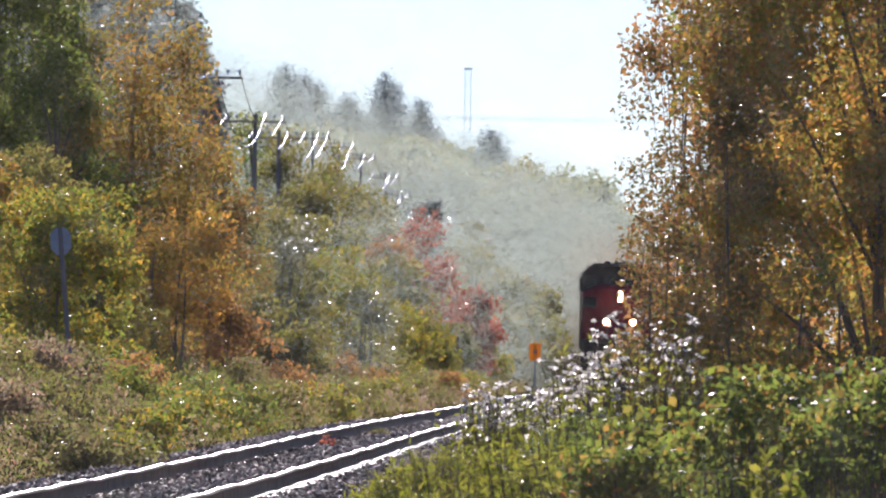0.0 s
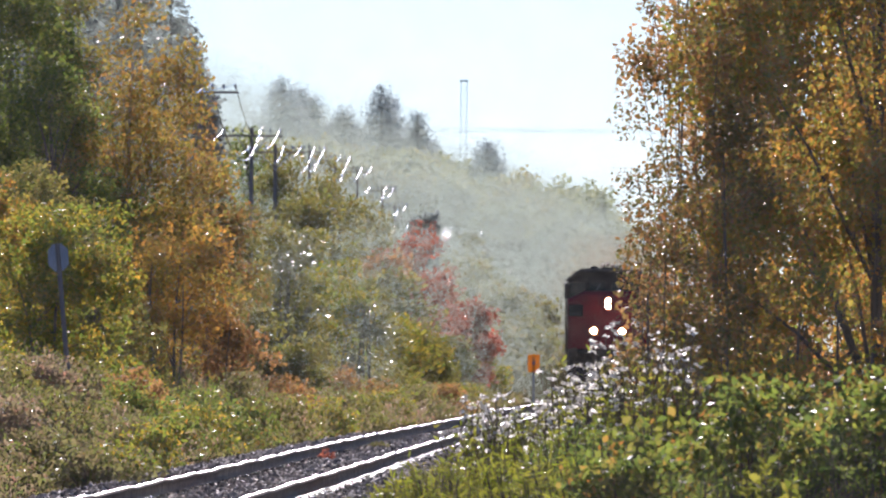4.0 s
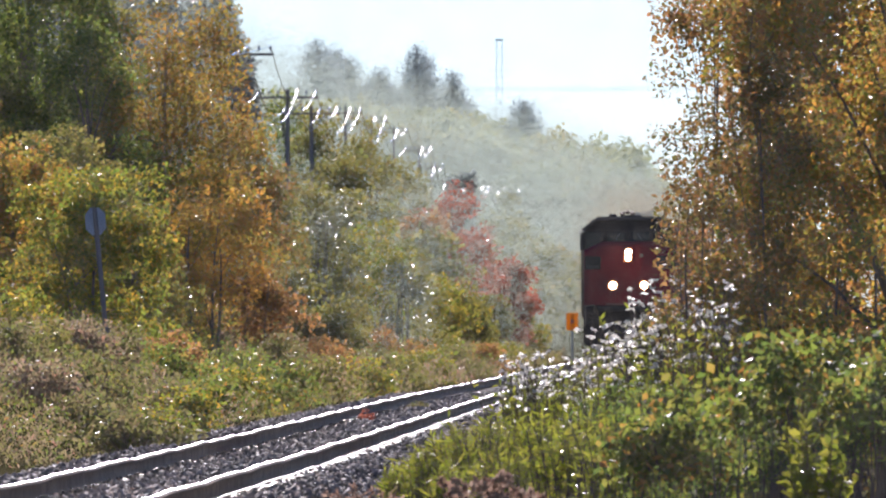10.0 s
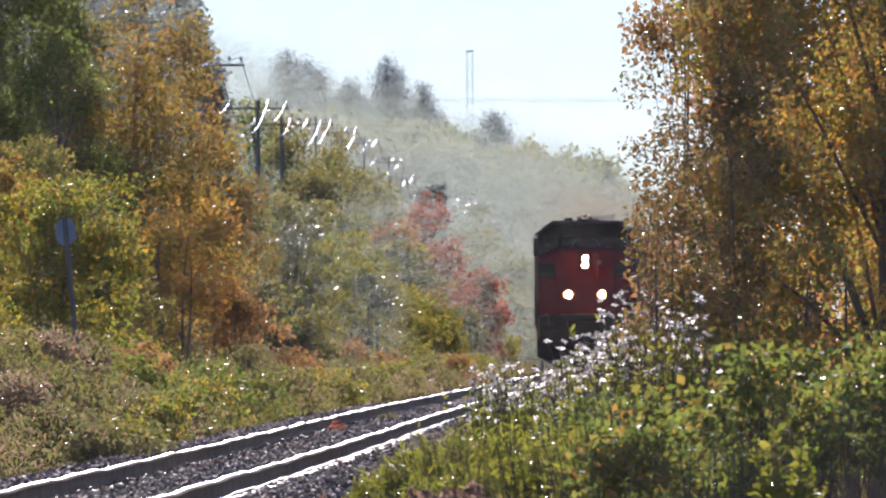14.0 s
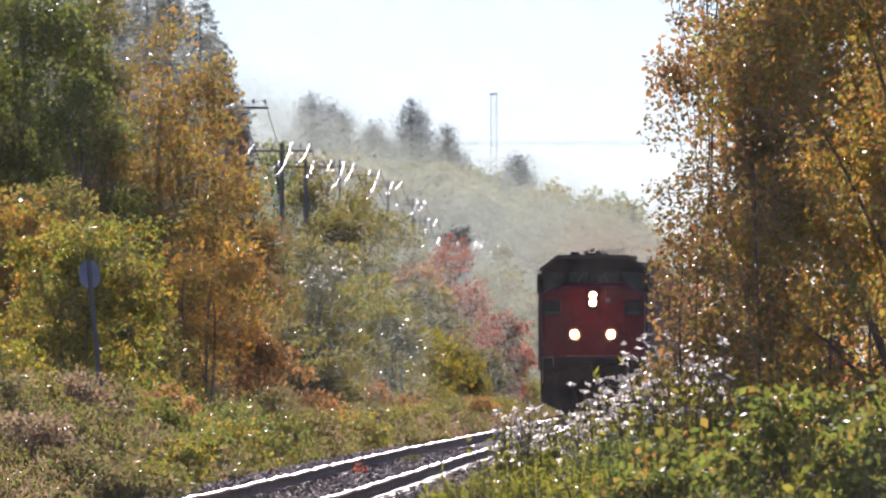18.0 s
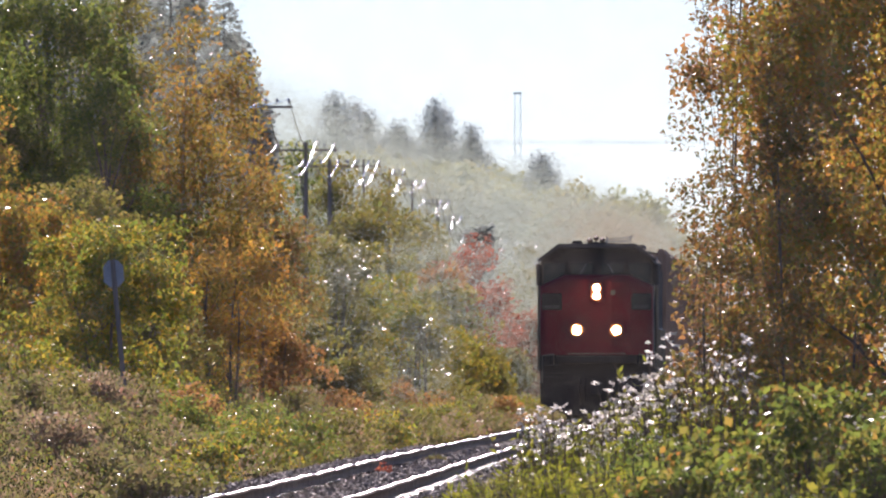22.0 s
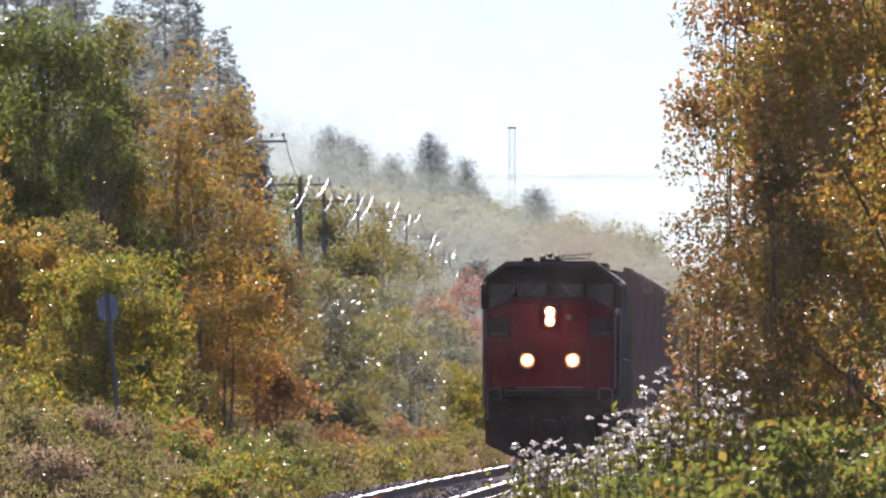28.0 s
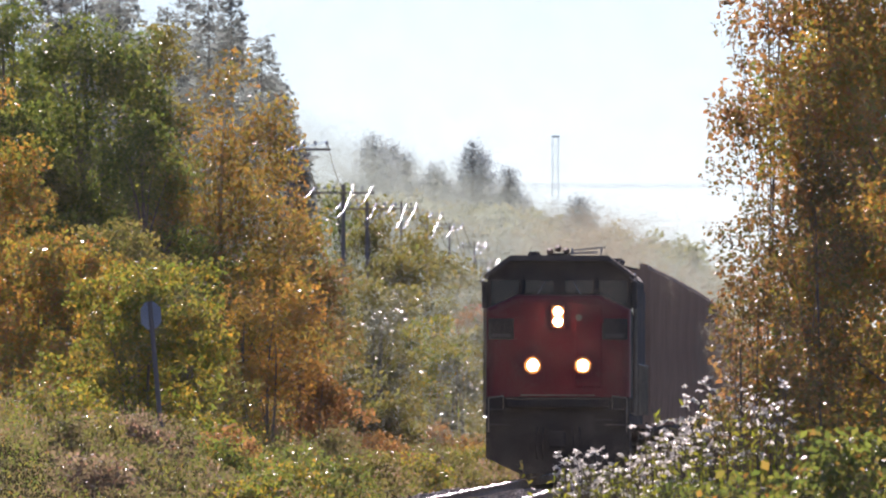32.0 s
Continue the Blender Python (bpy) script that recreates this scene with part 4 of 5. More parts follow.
for i, (x, y, h, r) in enumerate(((1.65, 117, 0.75, 0.38), (2.0, 120, 0.9, 0.42), (2.4, 116, 1.0, 0.42), (2.8, 119, 1.05, 0.42), (3.2, 117, 1.05, 0.42), (3.65, 121, 1.1, 0.45))):
    shrub = broadleaf("dogwood_shrub", x, y, h + 0.2, r + 0.12, 0.5 * h + 0.1, 2300, 0.062, BRIGHT, "green dogwood shrub with bare dark stems and a few orange leaves", 240 + i, DARK_STEM, clump=0.2, stems=14, category="shrub", group="dogwood hedge", trunk_r=0.035)
    # deep green leaves here carry the hedge's shade in their colour
    herb_clump("goldenrod", x - 0.1, y - 1.3, 44, 0.8 * h, r, GREEN, 0.05, "dark-stemmed faded goldenrod beside the hedge", 280 + i, 0.22, group="goldenrod by the hedge", stemmat=DARK_STEM, top=0.5)
    lr = np.random.default_rng(700 + i)
    q = lr.random((46, 3))
    single_leaves(shrub, np.stack(((q[:, 0] - 0.5) * 1.7 * r, -r * (0.5 + 0.7 * q[:, 1]), 0.45 * h + 0.7 * h * q[:, 2]), axis=-1), 0.075, BRIGHT if i % 3 else ORANGE, lr)
herb_clump("bindweed", 2.43, 108.5, 26, 0.95, 0.12, HERB, 0.075, "fresh lime-green climbing weed before the hedge", 298, 0.6, top=0.2, up=0.6)
for i, (x, y, h) in enumerate(((0.2, 119, 0.66), (0.42, 118, 0.72), (0.62, 118.5, 0.6))):
    herb_clump("seeding_thistle", x, y, 16, h, 0.12, DRY, 0.045, "faded pink seed heads on brown stems", 290 + i, 0.8, group="seed heads by the ballast", top=0.88, even=0.6)
for i, (x, y) in enumerate(((-0.35, 131), (-0.1, 128), (0.2, 126), (0.45, 124), (-0.6, 134))):
    herb_clump("dry_weed", x, y, 30, 0.4, 0.3, DRY, 0.05, "dry pinkish weed tuft on the ballast edge", 260 + i, 0.4, group="dry weeds")


# ---- the pole line ----
ARM_Z = 7.15


def pole_at(y):
    x = float(np.interp(y, (364, 416, 516, 560, 612, 664, 716, 770, 900, 1100, 1250), (-8.4, -4.9, -4.5, -4.1, -3.25, -2.5, -1.75, -0.75, 0.6, 4.6, 7.5)))
    return x, y, float(np.interp(y, (360, 516, 560, 612, 664, 716, 770, 900, 1250), (0.6, 1.0, 1.05, 1.7, 2.0, 2.15, 1.9, 1.3, 3.4)))


POLE_Y = (364, 416, 516, 560, 612, 664, 716, 770, 824, 880, 940, 1000, 1060, 1120, 1180)


def telegraph_pole(x, y, z, half, r):
    ob = thing("telegraph_pole", x, y, z, "weathered wooden telegraph pole with a crossarm", "utility pole", "poles of the line")
    part("pole", mesh_of("pole", *tubes([[(0, 0, -1.9, 1.5 * r), (0, 0, 4, 1.25 * r), (0, 0, 7.4, r)]], 10), CREOSOTE, True), None, ob)
    arm = part("crossarm", blocks((-half, half, -0.17, -0.08, ARM_Z - 0.012 - 0.3 * r, ARM_Z + 0.012 + 0.3 * r), bevel=0.01), CREOSOTE, ob)
    for u in (-0.9 * half, -0.6 * half, -0.3 * half, 0.3 * half, 0.6 * half, 0.9 * half):
        bm = disc(bmesh.new(), u, -0.125, ARM_Z + 0.10, 0.012, 0.1, "Z", 6)
        disc(bm, u, -0.125, ARM_Z + 0.17, 0.045, 0.09, "Z", 10, 0.025)
        part("insulator", bm, GREY_METAL, arm)
    for s in (-1, 1):
        part("brace", mesh_of("brace", *tubes([[(s * 0.5 * half, -0.13, ARM_Z - 0.04, 0.015), (0.0, -0.13, ARM_Z - 0.6, 0.015)]], 5), GREY_METAL), None, ob)
    return ob


def arm_half(y):
    return 0.95 if y < 590 else 0.62


def build_poles():
    first = {}
    for y in POLE_Y:
        x, y, z = pole_at(y)
        half = arm_half(y)
        if half not in first:
            first[half] = telegraph_pole(x, y, z, half, 0.06 if y < 590 else 0.035)
        else:
            copy_thing(first[half], pose(x, y, z, 0, 0, 1.0))
    # wires between neighbouring poles
    for a, b in zip(POLE_Y, POLE_Y[1:]):
        (x0, y0, z0), (x1, y1, z1) = pole_at(a), pole_at(b)
        sag = min(1.1, 0.85 * (b - a) ** 2 / 52**2)
        s = np.linspace(0, 1, 25)
        for k, share in enumerate((-0.9, 0.3, 0.9)):
            u0, u1 = share * arm_half(a), share * arm_half(b)
            dip = sag * (0.62 + 0.16 * ((k * 3 + a) % 5))
            line = [(x0 + u0 + (x1 + u1 - x0 - u0) * q, y0 + (y1 - y0) * q - 0.125, z0 + (z1 - z0) * q + ARM_Z + 0.2 - 4 * dip * q * (1 - q), 0.01 if a < 800 else 0.022) for q in s]
            ob = part("line_wire", mesh_of("line_wire", *tubes(line and [line], 5), WIRE, True), None)
            tagged(ob, "bright bare line wire sagging between poles", "wire", "wires of the line")


build_poles()


def power_line():
    """A high line that crosses the track far off, between two tall poles."""
    ends = ((-44.0, 1500.0), (70.0, 1500.0))
    for x, y in ends:
        g = float(ground(x, y))
        ob = thing("power_pole", x, y, g, "tall wooden power pole far off in the woods", "utility pole", "poles of the power line")
        part("pole", mesh_of("pole", *tubes([[(0, 0, -1.5, 0.2), (0, 0, 23.4 - g, 0.13)]], 8), CREOSOTE, True), None, ob)
        part("crossarm", blocks((-0.1, 0.1, -2.0, 2.0, 22.4 - g, 22.65 - g), bevel=0.02), CREOSOTE, ob)
    for k, dy in enumerate((-1.9, 0.0, 1.9)):
        line = [(-44 + 114 * q, 1500 + dy, 22.7 - (3.0 + 0.5 * k) * q * (1 - q), 0.011) for q in np.linspace(0, 1, 31)]
        tagged(part("power_cable", mesh_of("power_cable", *tubes([line], 5), GREY_METAL, True), None), "thin grey power cable high across the line", "cable", "cables of the power line")


power_line()


# ---- signs ----
def small_sign():
    x, y = -5.78, 300
    ob = thing("track_sign", x, y, float(ground(x, y)) - 0.1, "small grey sign, seen from its back, on a leaning post", "sign")
    part("post", mesh_of("post", *tubes([[(0, 0, -0.2, 0.045), (-0.27, 0, 2.75, 0.04)]], 8), CREOSOTE), None, ob, "leaning weathered wooden post")
    plate = part("plate", prism(bmesh.new(), ((-0.18, -0.13), (-0.18, 0.13), (-0.08, 0.24), (0.08, 0.24), (0.18, 0.13), (0.18, -0.13), (0.08, -0.24), (-0.08, -0.24)), 0.045, 0.06), STEEL_SIGN, ob, "bare metal back of the plate", pose(-0.25, 0, 2.5, 0, -5, 0))
    for z in (-0.12, 0.12):
        part("bolt", disc(bmesh.new(), 0, 0.03, z, 0.015, 0.03, "Y", 8), GREY_METAL, plate)


def yellow_sign():
    x, y = 4.62, 573
    ob = thing("warning_sign", x, y, float(ground(x, y)) - 0.1, "orange-yellow rectangular trackside sign on a steel post", "sign")
    part("post", blocks((-0.03, 0.03, 0, 0.05, -0.2, 1.85), bevel=0.005), GREY_METAL, ob)
    plate = part("plate", blocks((-0.2, 0.2, -0.02, 0, 1.3, 1.9), bevel=0.006), SIGN_PLATE, ob)
    part("mark", blocks((-0.06, 0.06, -0.026, -0.021, 1.54, 1.68)), RUST, plate)


small_sign()
yellow_sign()


# ---- far mast ----
def mast():
    x, y = 11.4, 3000
    ob = thing("lattice_mast", x, y, float(ground(x, y)), "lattice radio mast far beyond the woods, haze put into its colour", "mast")
    for sx in (-1, 1):
        for sy in (-1, 1):
            part("leg", mesh_of("leg", *tubes([[(sx * 0.7, sy * 0.7, -2, 0.06), (sx * 0.5, sy * 0.5, 34, 0.05)]], 6), PALE_STEEL), None, ob)
    for k in range(11):
        w0, w1 = 0.7 - 0.018 * k, 0.7 - 0.018 * (k + 1)
        part("brace", mesh_of("brace", *tubes([[(-w0, -w0, 3 * k, 0.025), (w1, -w1, 3 * k + 3, 0.025)], [(w0, -w0, 3 * k, 0.025), (-w1, -w1, 3 * k + 3, 0.025)]], 4), PALE_STEEL), None, ob)
    part("platform", blocks((-0.75, 0.75, -0.75, 0.75, 33.75, 34.05), bevel=0.05), PALE_STEEL, ob)


mast()


# ---- the train ----
def truck(owner, y, axles, r=0.5, name="truck"):
    """A bogie: side frames, springs and wheels."""
    half = 0.9 * (axles - 1)
    bm = bmesh.new()
    for s in (-1, 1):
        block(bm, s * 1.08 - 0.07, s * 1.08 + 0.07, y - half - 0.45, y + half + 0.45, r - 0.08, r + 0.2, 0.03)
        for k in range(axles):
            block(bm, s * 1.08 - 0.12, s * 1.08 + 0.12, y - half + 1.8 * k - 0.18, y - half + 1.8 * k + 0.18, r - 0.18, r + 0.18, 0.03)
    block(bm, -1.0, 1.0, y - 0.2, y + 0.2, r + 0.02, r + 0.3)
    frame_ob = part(name, bm, BLACK_PAINT, owner)
    for k in range(axles):
        yy = y - half + 1.8 * k
        for s in (-1, 1):
            bm = disc(bmesh.new(), s * 0.775, yy, r, r, 0.13, "X", 24)
            disc(bm, s * 0.715, yy, r, r + 0.025, 0.03, "X", 24)
            part("wheel", bm, TIRE_STEEL, frame_ob)
        part("axle", disc(bmesh.new(), 0, yy, r, 0.08, 1.5, "X", 10), TIRE_STEEL, frame_ob)
    return frame_ob


def coupler(owner, y, s):
    bm = blocks((-0.09, 0.09, y - 0.3, y + 0.3, 0.74, 0.98), (-0.17, 0.17, y + s * 0.3 - 0.14, y + s * 0.3 + 0.14, 0.68, 1.02), bevel=0.03)
    part("coupler", bm, BLACK_PAINT, owner)


def bars(*lines, sides=6):
    return mesh_of("bars", *tubes([[(*a, r), (*b, r)] for a, b, r in lines], sides), RAIL_METAL)


def pane(outline, y0, y1):
    return prism(bmesh.new(), outline, y0, y1)


def locomotive():
    ob = thing("locomotive", 0, 0, 0, "red-nosed black diesel locomotive with three headlights lit", "locomotive")
    # hood and cab
    eave = ((-1.52, 1.35), (-1.52, 4.30), (-1.42, 4.42), (-1.02, 4.70), (1.02, 4.70), (1.42, 4.42), (1.52, 4.30), (1.52, 1.35))
    body = part("body", prism(bmesh.new(), eave, -6.3, 9.6), BLACK_PAINT, ob, "sooty black full-width hood")
    for k in range(12):
        for s in (-1, 1):
            x = s * 1.535
            part("side_panel", blocks((x - 0.02, x + 0.02, -5.6 + 1.25 * k, -4.5 + 1.25 * k, 1.7, 4.1), bevel=0.008), ROOF_PAINT if k % 3 else BLACK_PAINT, body)
    cab = part("cab", prism(bmesh.new(), ((-1.52, 1.72), (-1.52, 4.28), (-1.05, 4.62), (1.05, 4.62), (1.52, 4.28), (1.52, 1.72)), -8.75, -6.28), BLACK_PAINT, ob, "black crew cab")
    roof = bmesh.new()
    prism(roof, ((-1.58, 4.24), (-1.58, 4.33), (-1.04, 4.74), (1.04, 4.74), (1.58, 4.33), (1.58, 4.24), (1.03, 4.63), (-1.03, 4.63)), -8.98, -6.2)
    part("cab_roof", roof, ROOF_PAINT, ob, "dusty dark roof with chamfered corners")
    # nose
    bm = bmesh.new()
    prism(bm, ((-1.52, 1.74), (-1.52, 3.60), (-0.86, 3.90), (0.86, 3.90), (1.52, 3.60), (1.52, 1.74)), -9.95, -8.6)
    front = [e for e in bm.edges if all(v.co.y < -9.9 for v in e.verts) and (e.verts[0].co.z + e.verts[1].co.z) > 4]
    bmesh.ops.bevel(bm, geom=front, offset=0.16, segments=3, affect="EDGES", profile=0.5)
    nose = part("nose", bm, RED_PAINT, ob, "weathered red nose")
    part("nose_door", blocks((0.38, 0.92, -9.97, -9.93, 1.95, 3.72), bevel=0.012), RED_PAINT, nose)
    for z in (2.3, 3.3):
        part("door_hinge", blocks((0.90, 0.96, -9.985, -9.95, z, z + 0.12)), RED_PAINT, nose)
    # pale strip put on to show light along the nose's lower edge
    part("nose_edge_strip", blocks((-0.78, 0.78, -9.975, -9.955, 1.765, 1.79)), RAIL_METAL, nose, "thin pale strip for the nose's lit lower edge")
    # windscreens in black surrounds
    for s in (-1, 1):
        part("side_windscreen", pane(((s * 1.44, 4.22), (s * 1.44, 3.70), (s * 1.32, 3.68), (s * 0.88, 3.92), (s * 0.84, 4.22)), -8.80, -8.765), GLASS_DARK, cab, "dark cab window glass")
        part("centre_windscreen", pane(((s * 0.72, 4.22), (s * 0.72, 3.95), (s * 0.12, 3.95), (s * 0.12, 4.22)), -8.80, -8.765), GLASS_DARK, cab, "dark cab window glass")
        part("wiper", mesh_of("wiper", *tubes([[(s * 0.45, -8.83, 3.93, 0.01), (s * 0.30, -8.83, 4.18, 0.008)]], 4), GREY_METAL), None, cab)
        part("window_frame", blocks((s * 0.78 - 0.04, s * 0.78 + 0.04, -8.82, -8.76, 3.9, 4.26), bevel=0.01), BLACK_PAINT, cab)
        part("side_window", blocks((s * 1.525 - 0.012, s * 1.525 + 0.012, -8.2, -7.2, 3.5, 4.15), bevel=0.005), GLASS_DARK, cab)
        part("wind_deflector", blocks((s * 1.59 - 0.06, s * 1.59 + 0.06, -8.5, -8.43, 3.62, 4.2), bevel=0.02), ROOF_PAINT, cab, "dark mirror plate beside the window")
        part("roof_bracket", mesh_of("roof_bracket", *tubes([[(s * 1.5, -8.9, 4.28, 0.02), (s * 1.68, -8.95, 4.16, 0.02), (s * 1.60, -8.95, 4.38, 0.015)]], 5), GREY_METAL), None, cab)
        # number boards with bars
        board = part("number_board", blocks((s * 1.20 - 0.27, s * 1.20 + 0.27, -9.97, -9.93, 2.95, 3.40), bevel=0.02), BLACK_PAINT, nose, "dark panel")
        part("number_bar", blocks((s * 1.20 - 0.2, s * 1.20 + 0.2, -9.98, -9.972, 3.0, 3.08)), ROOF_PAINT, board, "dull unreadable bar")
        # lower lamps
        x = s * 0.53
        lamp = part("lamp_housing", disc(bmesh.new(), x, -9.99, 2.41, 0.19, 0.10, "Y", 24), RED_PAINT, nose)
        part("lamp_halo", disc(bmesh.new(), x, -10.043, 2.41, 0.18, 0.012, "Y", 24), HALO_RING, lamp, "orange ring standing in for the lamp's halo")
        # lens stands proud so that its light spills on ring and nose
        part("lamp_lens", disc(bmesh.new(), x, -10.075, 2.41, 0.112, 0.06, "Y", 24, 0.075), LAMP, lamp, "glowing warm-white lamp")
        # front handrails and steps
        part("grab_rail", bars(((s * 1.46, -10.12, 1.0), (s * 1.46, -10.12, 1.72), 0.018), ((s * 1.46, -10.12, 1.72), (s * 1.15, -10.1, 1.76), 0.018), ((s * 1.15, -10.1, 1.76), (s * 1.15, -10.0, 1.5), 0.014)), None, ob, "pale worn handrail")
        for z in (0.5, 0.82, 1.14, 1.46):
            part("step", blocks((s * 1.25 - 0.25, s * 1.25 + 0.25, -10.1, -9.7, z, z + 0.03), bevel=0.008), ROOF_PAINT, ob)
        for y in (-8.35, -6.6, -5.75):
            part("side_rail", bars(((s * 1.60, y, 1.35), (s * 1.60, y, 4.05), 0.022), ((s * 1.52, y, 1.4), (s * 1.60, y, 1.4), 0.018), ((s * 1.52, y, 4.0), (s * 1.60, y, 4.0), 0.018)), None, ob, "pale worn handrail")
        for y in (-4.2, -2.4, -0.6, 1.2, 3.0, 4.8, 6.6, 8.4):
            part("stanchion", bars(((s * 1.62, y, 1.36), (s * 1.62, y, 2.45), 0.02)), None, ob, "pale worn handrail")
        part("hood_rail", bars(((s * 1.62, -4.2, 2.45), (s * 1.62, 8.4, 2.45), 0.02)), None, ob, "pale worn handrail")
        part("roof_rail", bars(((s * 1.25, -8.5, 4.62), (s * 1.25, -6.5, 4.62), 0.016), ((s * 1.25, -8.5, 4.5), (s * 1.25, -8.5, 4.62), 0.014), ((s * 1.25, -6.5, 4.5), (s * 1.25, -6.5, 4.62), 0.014)), None, ob)
        part("marker_plate", blocks((s * 0.98 - 0.2, s * 0.98 + 0.2, -10.08, -10.05, 1.25, 1.27)), ROOF_PAINT, ob)
    housing = part("headlight_housing", blocks((-0.17, 0.17, -10.02, -9.92, 3.17, 3.71), bevel=0.05), RED_PAINT, nose)
    for z in (3.335, 3.545):
        part("lamp_halo", disc(bmesh.new(), 0, -10.026, z, 0.135 + 0.004 * (z > 3.4), 0.012 + 0.004 * (z > 3.4), "Y", 20), HALO_RING, housing, "orange ring standing in for the lamp's halo")
        part("headlight_lens", disc(bmesh.new(), 0, -10.06, z, 0.09, 0.06, "Y", 20, 0.06), LAMP, housing, "glowing warm-white lamp")
    part("badge", disc(bmesh.new(), 0.44, -9.985, 3.42, 0.07, 0.02, "Y", 18), RAIL_METAL, nose, "small dull round plate")
    # pilot, plough, couplers
    bm = bmesh.new()
    prism(bm, ((-1.52, 0.45), (-1.52, 1.74), (1.52, 1.74), (1.52, 0.45), (0.86, 0.14), (-0.86, 0.14)), -9.9, -9.2)
    pilot = part("pilot", bm, BLACK_PAINT, ob, "black pilot and plough")
    bm = bmesh.new()
    prism(bm, ((-1.42, 0.42), (-1.42, 0.95), (1.42, 0.95), (1.42, 0.42), (0.8, 0.12), (-0.8, 0.12)), -10.2, -9.95)
    part("plough", bm, BLACK_PAINT, pilot)
    part("anticlimber", blocks((-1.1, 1.1, -10.2, -9.9, 1.52, 1.72), bevel=0.03), BLACK_PAINT, pilot)
    coupler(ob, -10.3, -1)
    coupler(ob, 9.8, 1)
    for x in (-0.42, -0.3, 0.3, 0.45):
        part("air_hose", mesh_of("air_hose", *tubes([[(x, -9.95, 1.1, 0.025), (x * 1.1, -10.3, 0.8, 0.025), (x, -10.28, 0.42, 0.025)]], 6), BLACK_PAINT), None, ob)
    part("walkway", blocks((-1.5, 1.5, -9.2, 9.7, 1.15, 1.4)), BLACK_PAINT, ob)
    part("fuel_tank", blocks((-1.35, 1.35, -2.6, 2.6, 0.3, 1.15), bevel=0.15), BLACK_PAINT, ob)
    truck(ob, -6.2, 3, 0.52)
    truck(ob, 6.2, 3, 0.52)
    # roof gear
    horn = part("horn_bracket", blocks((-0.28, 0.22, -7.6, -7.45, 4.72, 4.80), bevel=0.01), BLACK_PAINT, ob)
    for x, z in ((-0.22, 4.84), (-0.05, 4.90), (0.12, 4.85)):
        part("horn", disc(bmesh.new(), x, -7.7, z, 0.075, 0.45, "Y", 14, 0.025), RUST, horn, "dark rusty air horn")
    part("antenna_base", disc(bmesh.new(), -0.55, -7.9, 4.78, 0.16, 0.1, "Z", 16, 0.1), BLACK_PAINT, ob)
    part("antenna_frame", mesh_of("antenna_frame", *tubes([[(0.25, -7.5, 4.72, 0.016), (0.25, -7.5, 4.92, 0.016)], [(0.85, -7.5, 4.72, 0.016), (0.88, -7.5, 4.93, 0.016)], [(0.25, -7.5, 4.86, 0.014), (0.95, -7.5, 4.93, 0.014)], [(0.1, -7.4, 4.80, 0.02), (0.8, -7.4, 4.82, 0.02)]], 5), GREY_METAL), None, ob)
    part("roof_hatch", blocks((-0.7, 0.7, -3.5, 3.5, 4.70, 4.78), bevel=0.03), ROOF_PAINT, ob)
    part("exhaust_stack", blocks((-0.3, 0.3, 4.2, 5.0, 4.70, 4.86), bevel=0.03), BLACK_PAINT, ob)
    part("radiator", blocks((-1.1, 1.1, 6.2, 9.2, 4.70, 4.82), bevel=0.04), ROOF_PAINT, ob)
    return ob


def freight_car():
    ob = thing("freight_car", 0, 0, 0, "brown high-sided freight car with ribbed walls, paled for haze", "freight car", "cars of the train")
    body = part("body", blocks((-1.48, 1.48, -8.1, 8.1, 1.1, 4.62), bevel=0.02), CAR_PAINT, ob)
    for s in (-1, 1):
        for k in range(13):
            y = -8.0 + 16.0 / 12 * k
            part("rib", blocks((s * 1.55 - 0.09, s * 1.55 + 0.09, y - 0.09, y + 0.09, 1.1, 4.6), bevel=0.015), CAR_PAINT, body)
        part("top_chord", blocks((s * 1.5 - 0.09, s * 1.5 + 0.09, -8.15, 8.15, 4.56, 4.72), bevel=0.02), CAR_PAINT, body)
        part("side_sill", blocks((s * 1.5 - 0.07, s * 1.5 + 0.07, -8.15, 8.15, 0.98, 1.2), bevel=0.02), BLACK_PAINT, body)
        for e in (-1, 1):
            x, y = s * 1.25, e * 8.16
            part("ladder", bars(*[((x - 0.2, y, z), (x + 0.2, y, z), 0.012) for z in np.arange(1.2, 4.4, 0.4)], ((x - 0.2, y, 1.1), (x - 0.2, y, 4.5), 0.014), ((x + 0.2, y, 1.1), (x + 0.2, y, 4.5), 0.014)), None, ob, "steel end ladder")
    for e in (-1, 1):
        for z in (1.7, 2.4, 3.1, 3.8):
            part("end_rib", blocks((-1.4, 1.4, e * 8.13 - 0.05, e * 8.13 + 0.05, z, z + 0.14), bevel=0.02), CAR_PAINT, body)
        for x in (-1.46, 1.46):
            part("corner_post", blocks((x - 0.07, x + 0.07, e * 8.13 - 0.07, e * 8.13 + 0.07, 1.05, 4.74), bevel=0.015), CAR_PAINT, body)
        coupler(ob, e * 8.55, e)
        truck(ob, e * 6.0, 2, 0.45)
    part("roof", prism(bmesh.new(), ((-1.5, 4.6), (-1.0, 4.70), (1.0, 4.70), (1.5, 4.6)), -8.1, 8.1), ROOF_PAINT, ob)
    part("underframe", blocks((-0.5, 0.5, -8.2, 8.2, 0.7, 1.1)), BLACK_PAINT, ob)
    return ob


LOCO = locomotive()
CARS = [freight_car()]
for _i in range(11):
    CARS.append(copy_thing(CARS[0], pose(0, 900 + 20 * _i, 0)))


